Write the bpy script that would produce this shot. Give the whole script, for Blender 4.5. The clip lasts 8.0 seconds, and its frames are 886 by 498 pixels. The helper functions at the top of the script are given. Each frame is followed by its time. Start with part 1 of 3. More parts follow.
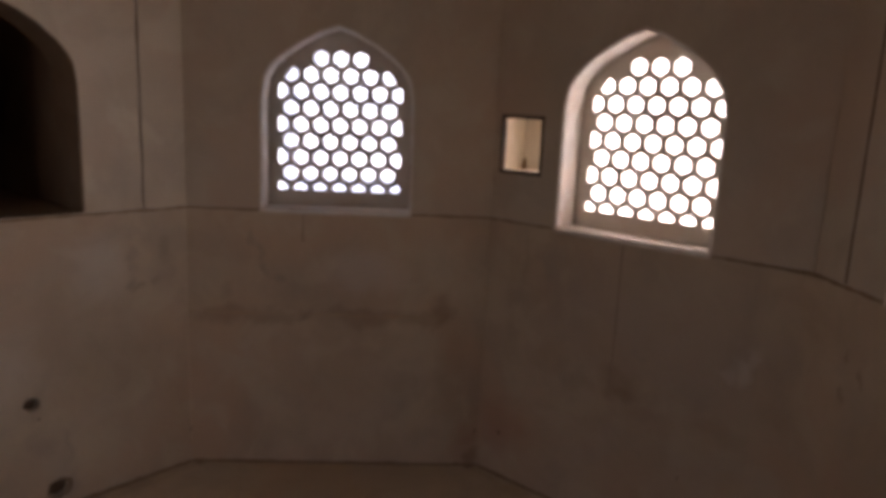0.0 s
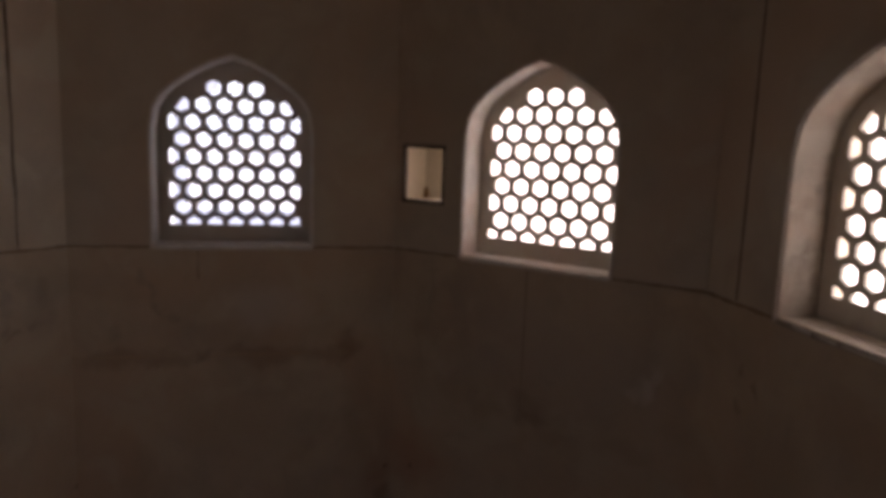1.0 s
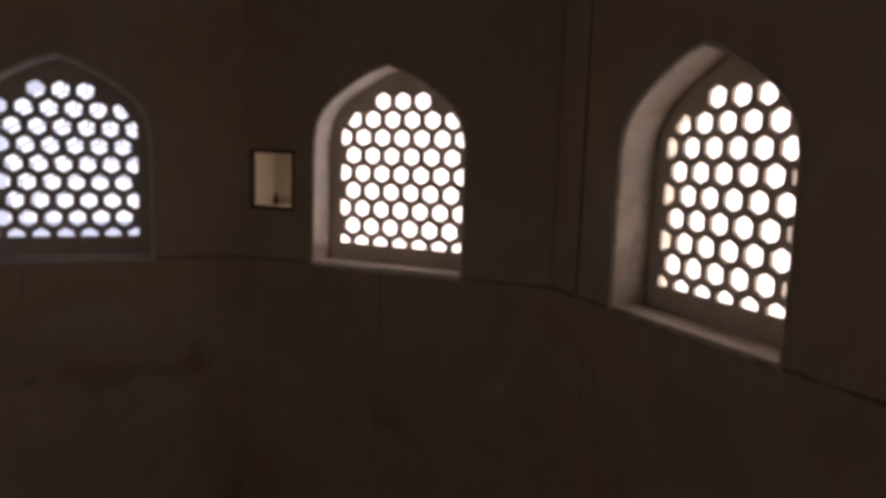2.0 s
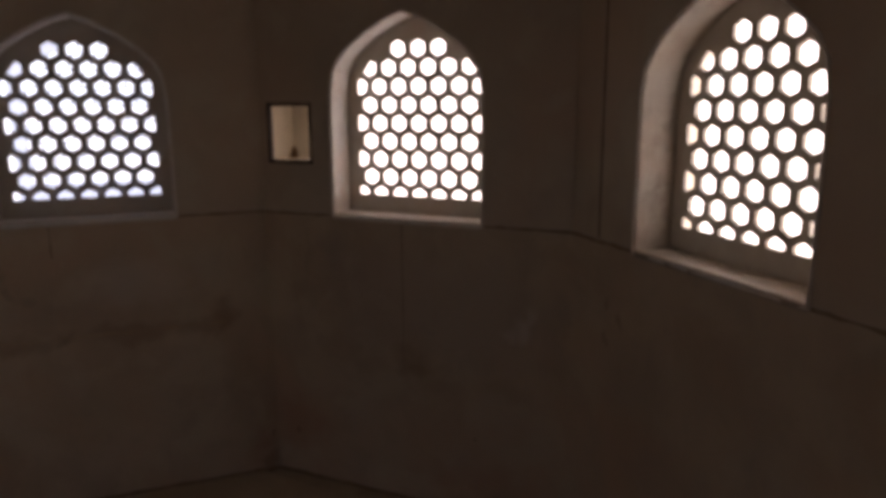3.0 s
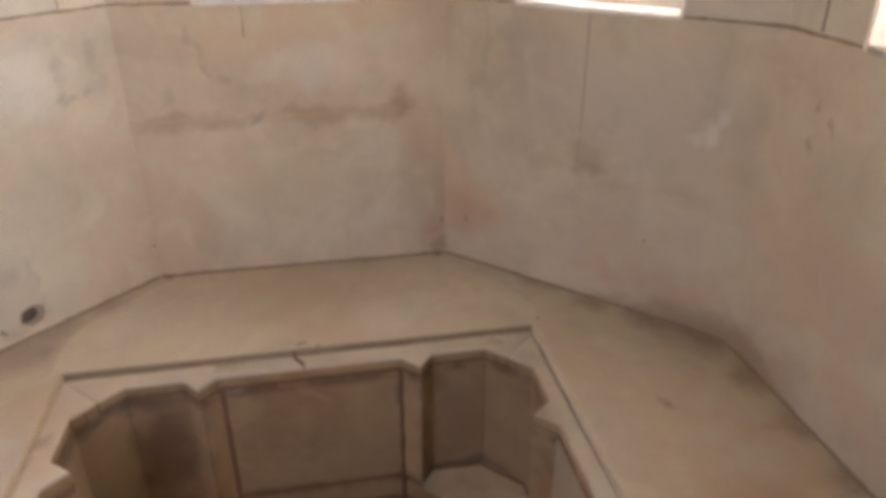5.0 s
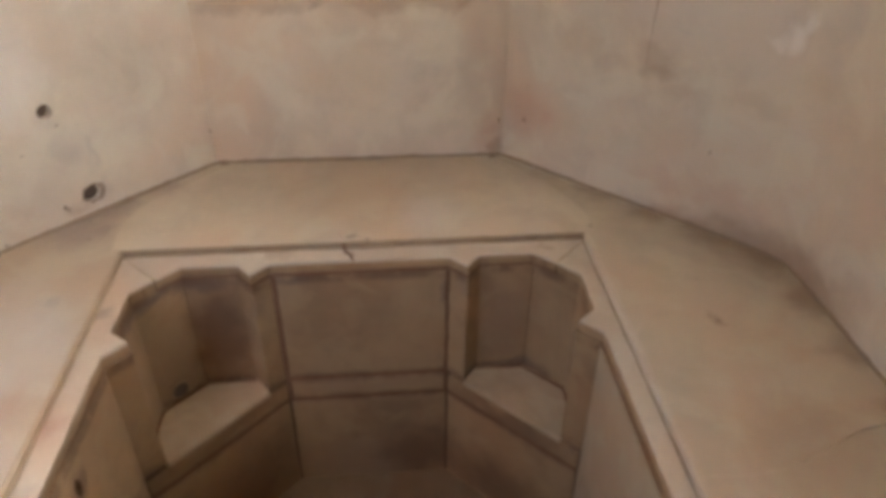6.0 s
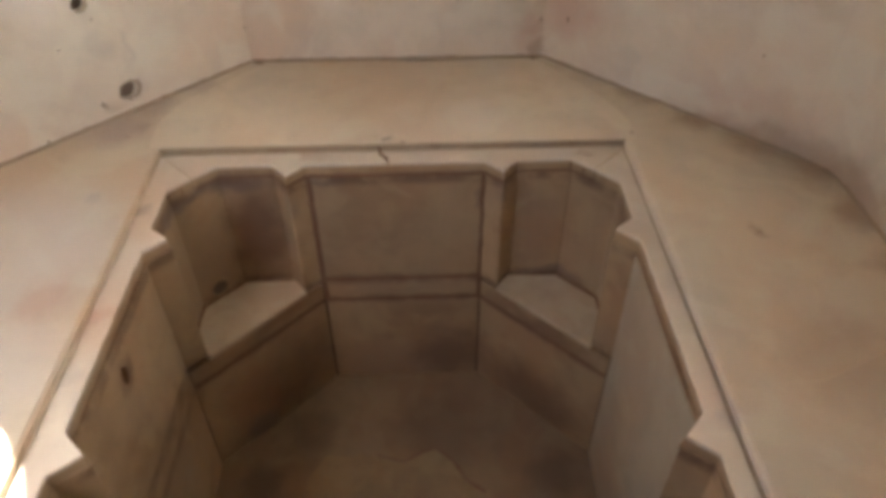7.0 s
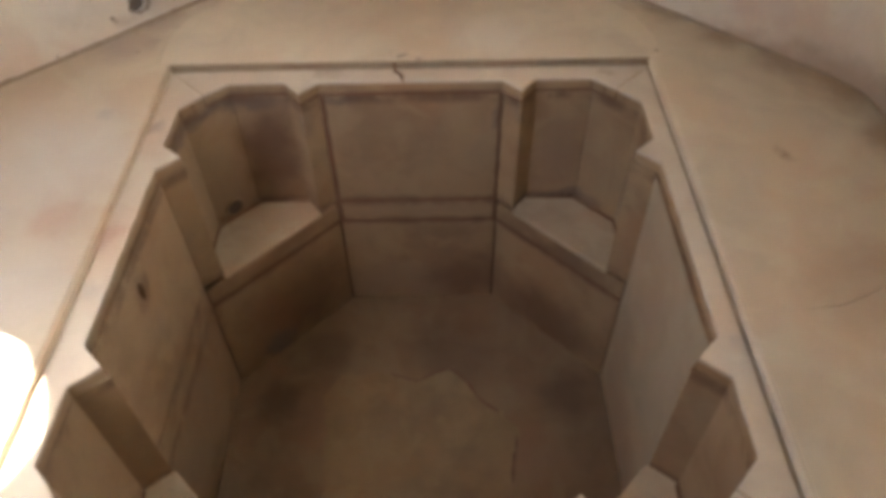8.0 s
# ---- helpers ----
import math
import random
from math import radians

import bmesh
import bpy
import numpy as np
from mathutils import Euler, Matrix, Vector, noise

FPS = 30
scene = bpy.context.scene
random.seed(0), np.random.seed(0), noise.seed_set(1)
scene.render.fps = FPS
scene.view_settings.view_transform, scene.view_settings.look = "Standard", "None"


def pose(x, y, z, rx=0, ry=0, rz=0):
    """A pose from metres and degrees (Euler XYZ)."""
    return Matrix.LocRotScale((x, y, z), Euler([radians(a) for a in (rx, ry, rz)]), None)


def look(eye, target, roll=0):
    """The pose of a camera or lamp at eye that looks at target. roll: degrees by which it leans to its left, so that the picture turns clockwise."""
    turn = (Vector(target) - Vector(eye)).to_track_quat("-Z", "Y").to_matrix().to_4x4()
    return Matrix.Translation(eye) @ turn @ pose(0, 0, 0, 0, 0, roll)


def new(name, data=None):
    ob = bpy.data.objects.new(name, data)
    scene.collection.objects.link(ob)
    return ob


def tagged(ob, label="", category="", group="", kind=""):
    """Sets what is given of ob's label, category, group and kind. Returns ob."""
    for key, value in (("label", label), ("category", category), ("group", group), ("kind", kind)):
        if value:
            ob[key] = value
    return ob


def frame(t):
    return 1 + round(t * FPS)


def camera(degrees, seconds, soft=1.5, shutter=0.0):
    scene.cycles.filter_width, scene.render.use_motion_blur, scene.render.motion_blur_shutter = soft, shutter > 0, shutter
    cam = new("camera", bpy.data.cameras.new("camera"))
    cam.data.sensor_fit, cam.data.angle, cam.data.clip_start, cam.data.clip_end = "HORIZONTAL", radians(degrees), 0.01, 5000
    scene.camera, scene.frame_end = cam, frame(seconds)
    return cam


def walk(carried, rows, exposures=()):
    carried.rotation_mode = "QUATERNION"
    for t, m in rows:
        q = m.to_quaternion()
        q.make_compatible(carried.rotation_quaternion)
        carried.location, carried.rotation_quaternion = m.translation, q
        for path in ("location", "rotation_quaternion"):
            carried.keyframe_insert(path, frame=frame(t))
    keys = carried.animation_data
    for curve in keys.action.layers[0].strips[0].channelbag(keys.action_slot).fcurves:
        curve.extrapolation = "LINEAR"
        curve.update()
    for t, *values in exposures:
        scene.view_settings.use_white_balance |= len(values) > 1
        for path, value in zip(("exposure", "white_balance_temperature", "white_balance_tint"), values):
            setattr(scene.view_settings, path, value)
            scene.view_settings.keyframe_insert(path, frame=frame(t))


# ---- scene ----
cam = camera(63.8, 8.0, soft=5.0)

EXPOSURES = [(0.0, 1.32, 7180, 33), (0.5, 0.87, 7200, 33), (1.0, 0.33, 7220, 33), (1.5, -0.10, 7180, 32), (3.0, 0.22, 7180, 31), (3.5, 1.15, 6980, 25),
             (4.0, 2.44, 6550, 18), (4.5, 3.50, 6320, 15), (5.0, 3.93, 6220, 15), (6.5, 4.06, 6280, 13), (8.0, 4.13, 6190, 11)]
PATH = [
    (0, (0.266, -1.45, 1.612), (0.381, 0.508, 1.219), 2.6),
    (0.5, (0.286, -1.418, 1.601), (0.473, 0.549, 1.291), 2.3),
    (1, (0.233, -1.414, 1.617), (0.636, 0.521, 1.311), 2.1),
    (1.5, (0.26, -1.424, 1.61), (0.848, 0.466, 1.319), 1.9),
    (1.7, (0.270, -1.429, 1.592), (0.941, 0.435, 1.317), 1.9),
    (1.95, (0.274, -1.429, 1.587), (1.025, 0.407, 1.326), 1.9),
    (2.25, (0.279, -1.428, 1.582), (1.085, 0.384, 1.320), 1.7),
    (2.55, (0.284, -1.427, 1.577), (1.093, 0.378, 1.285), 1.2),
    (2.8, (0.288, -1.427, 1.572), (1.052, 0.388, 1.225), 0.5),
    (3, (0.279, -1.423, 1.597), (0.982, 0.404, 1.187), -0.3),
    (3.5, (0.127, -1.428, 1.627), (0.769, 0.387, 1.085), -0.6),
    (4, (0.095, -1.416, 1.593), (0.596, 0.403, 0.93), -1.2),
    (4.5, (0.115, -1.408, 1.577), (0.503, 0.387, 0.784), -1.2),
    (5, (0.093, -1.394, 1.534), (0.413, 0.361, 0.631), -0.2),
    (6.5, (0.103, -1.368, 1.488), (0.191, 0.199, 0.249), 0.4),
    (7, (0.106, -1.369, 1.469), (0.153, 0.124, 0.138), -0.2),
    (7.5, (0.12, -1.368, 1.451), (0.141, 0.055, 0.046), -0.7),
    (8, (0.117, -1.363, 1.437), (0.109, -0.014, -0.039), -1.1),
]
walk(cam, [(t, look(eye, target, roll)) for t, eye, target, roll in PATH], EXPOSURES)

# ---- daylight ----
SUN_FROM = Vector((-0.42, -0.907, 0.0)).normalized()
SUN_UP = radians(64.5)
world = bpy.data.worlds.new("world")
scene.world = world
world.use_nodes = True
wn = world.node_tree.nodes
sky = wn.new("ShaderNodeTexSky")
sky.sky_type = "NISHITA"
sky.sun_disc = False
sky.sun_elevation = SUN_UP
sky.sun_rotation = math.atan2(SUN_FROM.x, SUN_FROM.y)
sky.dust_density = 2.0
world.node_tree.links.new(sky.outputs["Color"], wn["Background"].inputs["Color"])
wn["Background"].inputs["Strength"].default_value = 0.10

sun = new("sun", bpy.data.lights.new("sun", "SUN"))
sun.data.energy = 2.2
sun.data.angle = radians(0.5)
sun.data.color = (1.0, 0.995, 0.98)
sun_dir = Vector((SUN_FROM.x * math.cos(SUN_UP), SUN_FROM.y * math.cos(SUN_UP), math.sin(SUN_UP)))
sun.matrix_world = look(sun_dir * 20, (0, 0, 0))



def sky_lamp(angle, u, z, off, width, height, watts, color):
    """The sky's light in a window's opening."""
    lamp = new("window_light", bpy.data.lights.new("window_light", "AREA"))
    lamp.data.shape, lamp.data.size, lamp.data.size_y = "RECTANGLE", width, height
    lamp.data.energy, lamp.data.color = watts, color
    a = radians(angle)
    n = Vector((math.cos(a), math.sin(a), 0))
    t = Vector((n.y, -n.x, 0))
    eye = n * (1.548 + off) + t * u + Vector((0, 0, z))
    lamp.matrix_world = look(eye, eye - n)
    lamp.visible_camera = True


sky_lamp(90, 0.0, 0.50, 0.55, 1.60, 2.90, 24.0, (0.68, 0.83, 1.0))
sky_lamp(45, 0.0, 0.28, 0.55, 1.60, 3.40, 62.0, (1.0, 0.985, 0.95))
sky_lamp(0, 0.0, 0.28, 0.55, 1.60, 3.40, 79.0, (0.99, 0.985, 0.95))
sky_lamp(225, 0.07, 1.05, 0.30, 0.70, 1.70, 1.3, (0.78, 0.88, 1.0))


# ---- materials ----
def stone(name, base, stain, vein, rough=0.55, stain_scale=1.6, stain_mix=0.6, vein_mix=0.35,
          bump=0.12, spread=0.10, speck=0.15, speck_col=(0.10, 0.07, 0.05), spots=(), lines=()):
    """Worn stone: large cloudy stains, streaks, small dark specks, fine grain and relief."""
    mat = bpy.data.materials.new(name)
    mat.use_nodes = True
    nt = mat.node_tree
    nd, lk = nt.nodes, nt.links
    bsdf = nd["Principled BSDF"]
    geo = nd.new("ShaderNodeNewGeometry")
    info = nd.new("ShaderNodeObjectInfo")

    def noise_tex(scale, detail, rough_n, dist, stretch=(1, 1, 1)):
        mp = nd.new("ShaderNodeMapping")
        mp.inputs["Scale"].default_value = stretch
        lk.new(geo.outputs["Position"], mp.inputs["Vector"])
        n = nd.new("ShaderNodeTexNoise")
        n.inputs["Scale"].default_value = scale
        n.inputs["Detail"].default_value = detail
        n.inputs["Roughness"].default_value = rough_n
        n.inputs["Distortion"].default_value = dist
        lk.new(mp.outputs["Vector"], n.inputs["Vector"])
        return n.outputs["Fac"]

    def ramp(fac, lo, hi):
        r = nd.new("ShaderNodeMapRange")
        r.interpolation_type = "SMOOTHSTEP"
        r.inputs["From Min"].default_value = lo
        r.inputs["From Max"].default_value = hi
        lk.new(fac, r.inputs["Value"])
        return r.outputs["Result"]

    def times(fac, k):
        m = nd.new("ShaderNodeMath")
        m.operation = "MULTIPLY"
        m.inputs[1].default_value = k
        lk.new(fac, m.inputs[0])
        return m.outputs["Value"]

    def mix(fac, a, b):
        m = nd.new("ShaderNodeMix")
        m.data_type = "RGBA"
        lk.new(fac, m.inputs[0])
        for value, slot in ((a, m.inputs[6]), (b, m.inputs[7])):
            if isinstance(value, tuple):
                slot.default_value = (*value, 1)
            else:
                lk.new(value, slot)
        return m.outputs[2]

    col = mix(times(ramp(noise_tex(stain_scale, 6, 0.6, 0.25), 0.42, 0.68), stain_mix), base, stain)
    col = mix(times(ramp(noise_tex(stain_scale * 1.3, 5, 0.65, 0.4, (1, 1, 0.35)), 0.50, 0.72), vein_mix), col, vein)
    dull = tuple(c * 0.80 for c in base)
    col = mix(times(ramp(noise_tex(4.5, 5, 0.6, 0.8), 0.44, 0.66), 0.50), col, dull)
    warm = tuple(c * k for c, k in zip(base, (1.02, 0.90, 0.84)))
    pale = tuple(min(0.9, c * k) for c, k in zip(base, (1.06, 1.10, 1.10)))
    col = mix(times(ramp(noise_tex(stain_scale * 0.8, 4, 0.5, 0.4), 0.42, 0.62), 0.70), col, warm)
    col = mix(times(ramp(noise_tex(stain_scale * 2.6, 4, 0.55, 0.6), 0.46, 0.66), 0.62), col, pale)
    col = mix(times(ramp(noise_tex(34, 4, 0.7, 0.2), 0.62, 0.78), speck), col, speck_col)
    if spots:
        wob = nd.new("ShaderNodeTexNoise")
        wob.inputs["Scale"].default_value = 9
        wob.inputs["Detail"].default_value = 5
        lk.new(geo.outputs["Position"], wob.inputs["Vector"])
        shift = nd.new("ShaderNodeVectorMath")
        shift.operation = "MULTIPLY_ADD"
        shift.inputs[1].default_value = (0.16, 0.16, 0.16)
        lk.new(wob.outputs["Color"], shift.inputs[0])
        lk.new(geo.outputs["Position"], shift.inputs[2])
        for (x, y, z), rx, rz, amount, tint in spots:
            mp = nd.new("ShaderNodeMapping")
            mp.inputs["Scale"].default_value = (1 / rx, 1 / rx, 1 / rz)
            mp.inputs["Location"].default_value = (-(x + 0.08) / rx, -(y + 0.08) / rx, -(z + 0.08) / rz)
            lk.new(shift.outputs["Vector"], mp.inputs["Vector"])
            far_off = nd.new("ShaderNodeVectorMath")
            far_off.operation = "LENGTH"
            lk.new(mp.outputs["Vector"], far_off.inputs[0])
            col = mix(times(ramp(far_off.outputs["Value"], 1.0, 0.25), amount), col, tint)
    for level, half, amount, tint in lines:
        # grime that has run along a level joint, broken up by noise
        xyz = nd.new("ShaderNodeSeparateXYZ")
        lk.new(geo.outputs["Position"], xyz.inputs["Vector"])
        off = nd.new("ShaderNodeMath")
        off.operation = "SUBTRACT"
        off.inputs[1].default_value = level
        lk.new(xyz.outputs["Z"], off.inputs[0])
        dist = nd.new("ShaderNodeMath")
        dist.operation = "ABSOLUTE"
        lk.new(off.outputs["Value"], dist.inputs[0])
        patchy = nd.new("ShaderNodeMath")
        patchy.operation = "MULTIPLY"
        lk.new(times(ramp(dist.outputs["Value"], half, half * 0.15), amount), patchy.inputs[0])
        lk.new(ramp(noise_tex(8, 4, 0.6, 0.5), 0.36, 0.60), patchy.inputs[1])
        col = mix(patchy.outputs["Value"], col, tint)
    hsv = nd.new("ShaderNodeHueSaturation")
    shade = nd.new("ShaderNodeMapRange")
    shade.inputs["To Min"].default_value = 1 - spread
    shade.inputs["To Max"].default_value = 1 + spread
    lk.new(info.outputs["Random"], shade.inputs["Value"])
    lk.new(shade.outputs["Result"], hsv.inputs["Value"])
    lk.new(col, hsv.inputs["Color"])
    lk.new(hsv.outputs["Color"], bsdf.inputs["Base Color"])
    rr = nd.new("ShaderNodeMapRange")
    rr.inputs["To Min"].default_value = rough - 0.12
    rr.inputs["To Max"].default_value = min(1, rough + 0.2)
    lk.new(noise_tex(5, 5, 0.6, 0.4), rr.inputs["Value"])
    lk.new(rr.outputs["Result"], bsdf.inputs["Roughness"])
    b1 = nd.new("ShaderNodeBump")
    b1.inputs["Strength"].default_value = bump
    b1.inputs["Distance"].default_value = 0.02
    lk.new(noise_tex(7, 6, 0.6, 0.5), b1.inputs["Height"])
    b2 = nd.new("ShaderNodeBump")
    b2.inputs["Strength"].default_value = bump * 0.4
    b2.inputs["Distance"].default_value = 0.002
    lk.new(noise_tex(90, 5, 0.7, 0.0), b2.inputs["Height"])
    lk.new(b1.outputs["Normal"], b2.inputs["Normal"])
    lk.new(b2.outputs["Normal"], bsdf.inputs["Normal"])
    return mat


def on_wall(angle, u, z):
    a = radians(angle)
    return (1.548 * math.cos(a) + u * math.sin(a), 1.548 * math.sin(a) - u * math.cos(a), z)


GRIME, RUST, GREY, PALE, UMBER = (0.17, 0.12, 0.09), (0.44, 0.22, 0.14), (0.36, 0.31, 0.27), (0.78, 0.73, 0.66), (0.29, 0.19, 0.115)
HAZE = (0.50, 0.42, 0.345)
MAUVE = (0.38, 0.285, 0.22)
TAWNY = (0.43, 0.32, 0.215)
OLIVE = (0.40, 0.325, 0.235)
WALL_STAINS_AND_GLARE = [
    # grime along the long joint of the far wall
    (on_wall(90, -0.52, 0.690), 0.18, 0.060, 0.45, UMBER), (on_wall(90, -0.28, 0.695), 0.20, 0.060, 0.45, UMBER),
    (on_wall(90, -0.13, 0.712), 0.045, 0.06, 0.6, GRIME), (on_wall(90, 0.10, 0.690), 0.24, 0.060, 0.42, UMBER),
    (on_wall(90, 0.36, 0.695), 0.15, 0.060, 0.45, UMBER), (on_wall(90, 0.46, 0.735), 0.07, 0.085, 0.55, UMBER),
    
    (on_wall(90, -0.365, 1.03), 0.030, 0.06, 0.6, OLIVE), (on_wall(90, -0.335, 0.965), 0.030, 0.06, 0.7, OLIVE), (on_wall(90, -0.310, 0.90), 0.030, 0.05, 0.75, OLIVE), (on_wall(90, -0.262, 0.858), 0.05, 0.03, 0.7, OLIVE), (on_wall(90, -0.47, 0.79), 0.035, 0.06, 0.6, OLIVE),
    (on_wall(135, 0.38, 0.96), 0.025, 0.09, 0.55, OLIVE), (on_wall(135, 0.39, 0.87), 0.03, 0.05, 0.6, OLIVE), (on_wall(135, 0.43, 0.83), 0.05, 0.025, 0.6, OLIVE), (on_wall(135, 0.51, 0.86), 0.04, 0.03, 0.5, OLIVE), (on_wall(135, 0.555, 1.0), 0.05, 0.10, 0.55, OLIVE), (on_wall(135, 0.30, 0.55), 0.30, 0.20, 0.3, OLIVE),
    (on_wall(45, 0.03, 0.56), 0.09, 0.05, 0.4, UMBER), (on_wall(45, 0.08, 0.74), 0.05, 0.02, 0.5, GREY), (on_wall(45, -0.30, 1.02), 0.10, 0.10, 0.35, GREY), (on_wall(0, -0.25, 0.70), 0.25, 0.3, 0.3, OLIVE),
    # veins and stains on the slanted walls, window glare put into HAZE
    (on_wall(135, 0.40, 0.95), 0.03, 0.18, 0.32, GREY), (on_wall(135, 0.52, 0.92), 0.07, 0.14, 0.32, GREY),
    (on_wall(135, 0.02, 0.30), 0.07, 0.10, 0.25, GREY), (on_wall(135, 0.12, 0.22), 0.03, 0.16, 0.25, GREY),
    (on_wall(135, -0.12, 0.62), 0.20, 0.30, 0.35, PALE), (on_wall(135, 0.02, 0.06), 0.05, 0.05, 0.35, UMBER), (on_wall(135, 0.10, 0.10), 0.075, 0.065, 0.3, GREY),
    (on_wall(45, -0.10, 0.86), 0.30, 0.30, 0.45, HAZE), (on_wall(45, 0.02, 0.62), 0.12, 0.08, 0.35, UMBER),
    (on_wall(45, 0.28, 0.84), 0.36, 0.30, 0.45, HAZE), (on_wall(45, 0.46, 0.79), 0.055, 0.07, 0.5, PALE),
    (on_wall(45, 0.50, 0.84), 0.05, 0.05, 0.4, PALE), (on_wall(45, 0.415, 0.74), 0.04, 0.035, 0.35, PALE), (on_wall(45, 0.60, 0.85), 0.08, 0.22, 0.32, GREY),
    # darker brown along the foot of the right-hand walls
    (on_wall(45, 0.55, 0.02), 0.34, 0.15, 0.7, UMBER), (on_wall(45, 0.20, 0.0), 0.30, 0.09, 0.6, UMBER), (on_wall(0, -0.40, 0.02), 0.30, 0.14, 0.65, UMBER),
    (on_wall(45, -0.50, 0.24), 0.18, 0.17, 0.36, RUST), (on_wall(45, 0.30, 0.16), 0.30, 0.08, 0.25, RUST),
    (on_wall(90, 0.58, 0.10), 0.10, 0.16, 0.35, RUST),
    (on_wall(90, 0.62, 0.03), 0.07, 0.07, 0.55, UMBER),
    (on_wall(0, -0.43, 0.975), 0.032, 0.028, 0.6, UMBER), (on_wall(0, -0.36, 0.92), 0.022, 0.05, 0.55, UMBER), (on_wall(0, -0.395, 0.85), 0.022, 0.05, 0.5, UMBER),
    (on_wall(0, -0.10, 0.50), 0.30, 0.20, 0.25, GREY),
    # lower edge of the old stain under the window, and streaks beside it
    (on_wall(45, -0.30, 0.62), 0.13, 0.09, 0.35, TAWNY), (on_wall(45, -0.14, 0.54), 0.13, 0.06, 0.35, TAWNY), (on_wall(45, 0.15, 0.50), 0.16, 0.05, 0.35, TAWNY),
    (on_wall(45, 0.38, 0.54), 0.15, 0.06, 0.35, TAWNY), (on_wall(45, 0.58, 0.66), 0.10, 0.10, 0.35, TAWNY), (on_wall(45, 0.60, 0.98), 0.03, 0.22, 0.4, OLIVE),
    (on_wall(45, -0.50, 0.85), 0.04, 0.25, 0.35, TAWNY), (on_wall(45, -0.44, 1.0), 0.03, 0.16, 0.35, OLIVE), (on_wall(135, 0.28, 0.95), 0.16, 0.20, 0.4, PALE),
    (on_wall(90, 0.10, 0.90), 0.25, 0.14, 0.3, PALE), (on_wall(90, -0.05, 0.40), 0.30, 0.22, 0.35, TAWNY), (on_wall(90, 0.50, 0.45), 0.08, 0.35, 0.35, TAWNY),
]
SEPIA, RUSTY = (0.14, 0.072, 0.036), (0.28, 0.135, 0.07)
# Stains, plus shade put into the colour low down, under seats, in niches.
BATH_STAINS_AND_SHADE = [
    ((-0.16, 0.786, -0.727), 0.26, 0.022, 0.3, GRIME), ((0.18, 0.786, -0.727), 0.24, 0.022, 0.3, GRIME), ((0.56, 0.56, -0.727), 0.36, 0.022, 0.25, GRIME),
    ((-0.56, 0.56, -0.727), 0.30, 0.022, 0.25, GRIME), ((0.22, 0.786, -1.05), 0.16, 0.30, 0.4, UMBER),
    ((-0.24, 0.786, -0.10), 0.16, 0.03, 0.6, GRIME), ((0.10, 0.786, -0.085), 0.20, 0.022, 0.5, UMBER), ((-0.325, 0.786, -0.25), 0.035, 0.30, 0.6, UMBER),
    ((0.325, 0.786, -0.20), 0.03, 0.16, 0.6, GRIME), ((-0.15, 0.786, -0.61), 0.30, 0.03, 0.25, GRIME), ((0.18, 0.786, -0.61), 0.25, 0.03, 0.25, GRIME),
    # bath foot, and the shadow on the far lower panel, painted dark
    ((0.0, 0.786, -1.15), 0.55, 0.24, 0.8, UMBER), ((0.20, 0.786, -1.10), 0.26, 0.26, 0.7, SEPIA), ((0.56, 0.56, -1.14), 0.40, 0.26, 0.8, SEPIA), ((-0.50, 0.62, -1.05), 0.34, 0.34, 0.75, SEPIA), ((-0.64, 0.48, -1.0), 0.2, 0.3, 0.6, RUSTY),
    # bands under the seats darkened for their shade
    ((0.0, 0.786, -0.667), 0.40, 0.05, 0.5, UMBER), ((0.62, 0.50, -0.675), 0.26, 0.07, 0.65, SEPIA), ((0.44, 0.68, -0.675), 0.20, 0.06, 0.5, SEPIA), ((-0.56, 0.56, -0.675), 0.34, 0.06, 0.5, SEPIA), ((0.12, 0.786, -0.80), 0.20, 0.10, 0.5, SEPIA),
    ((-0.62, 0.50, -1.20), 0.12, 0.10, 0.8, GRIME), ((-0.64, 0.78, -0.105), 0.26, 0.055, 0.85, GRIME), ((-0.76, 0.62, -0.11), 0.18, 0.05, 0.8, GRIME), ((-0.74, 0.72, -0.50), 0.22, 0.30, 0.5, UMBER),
    # first spot: the left niche's weaker light, painted as brown
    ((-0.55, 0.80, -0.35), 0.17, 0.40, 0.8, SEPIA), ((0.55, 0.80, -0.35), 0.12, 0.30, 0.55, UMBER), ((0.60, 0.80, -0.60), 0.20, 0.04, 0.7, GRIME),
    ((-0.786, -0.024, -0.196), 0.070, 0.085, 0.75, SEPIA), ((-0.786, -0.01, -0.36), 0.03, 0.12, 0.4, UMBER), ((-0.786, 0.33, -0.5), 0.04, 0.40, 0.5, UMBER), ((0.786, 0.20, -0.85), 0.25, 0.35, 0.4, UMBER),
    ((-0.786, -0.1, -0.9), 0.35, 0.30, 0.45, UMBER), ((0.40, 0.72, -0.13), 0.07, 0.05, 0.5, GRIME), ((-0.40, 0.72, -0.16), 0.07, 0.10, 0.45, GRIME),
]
LIT_BATH_SPOTS = [((0.786, 0.0, -1.15), 0.5, 0.30, 0.7, UMBER), ((0.786, 0.20, -0.85), 0.20, 0.30, 0.4, UMBER)]
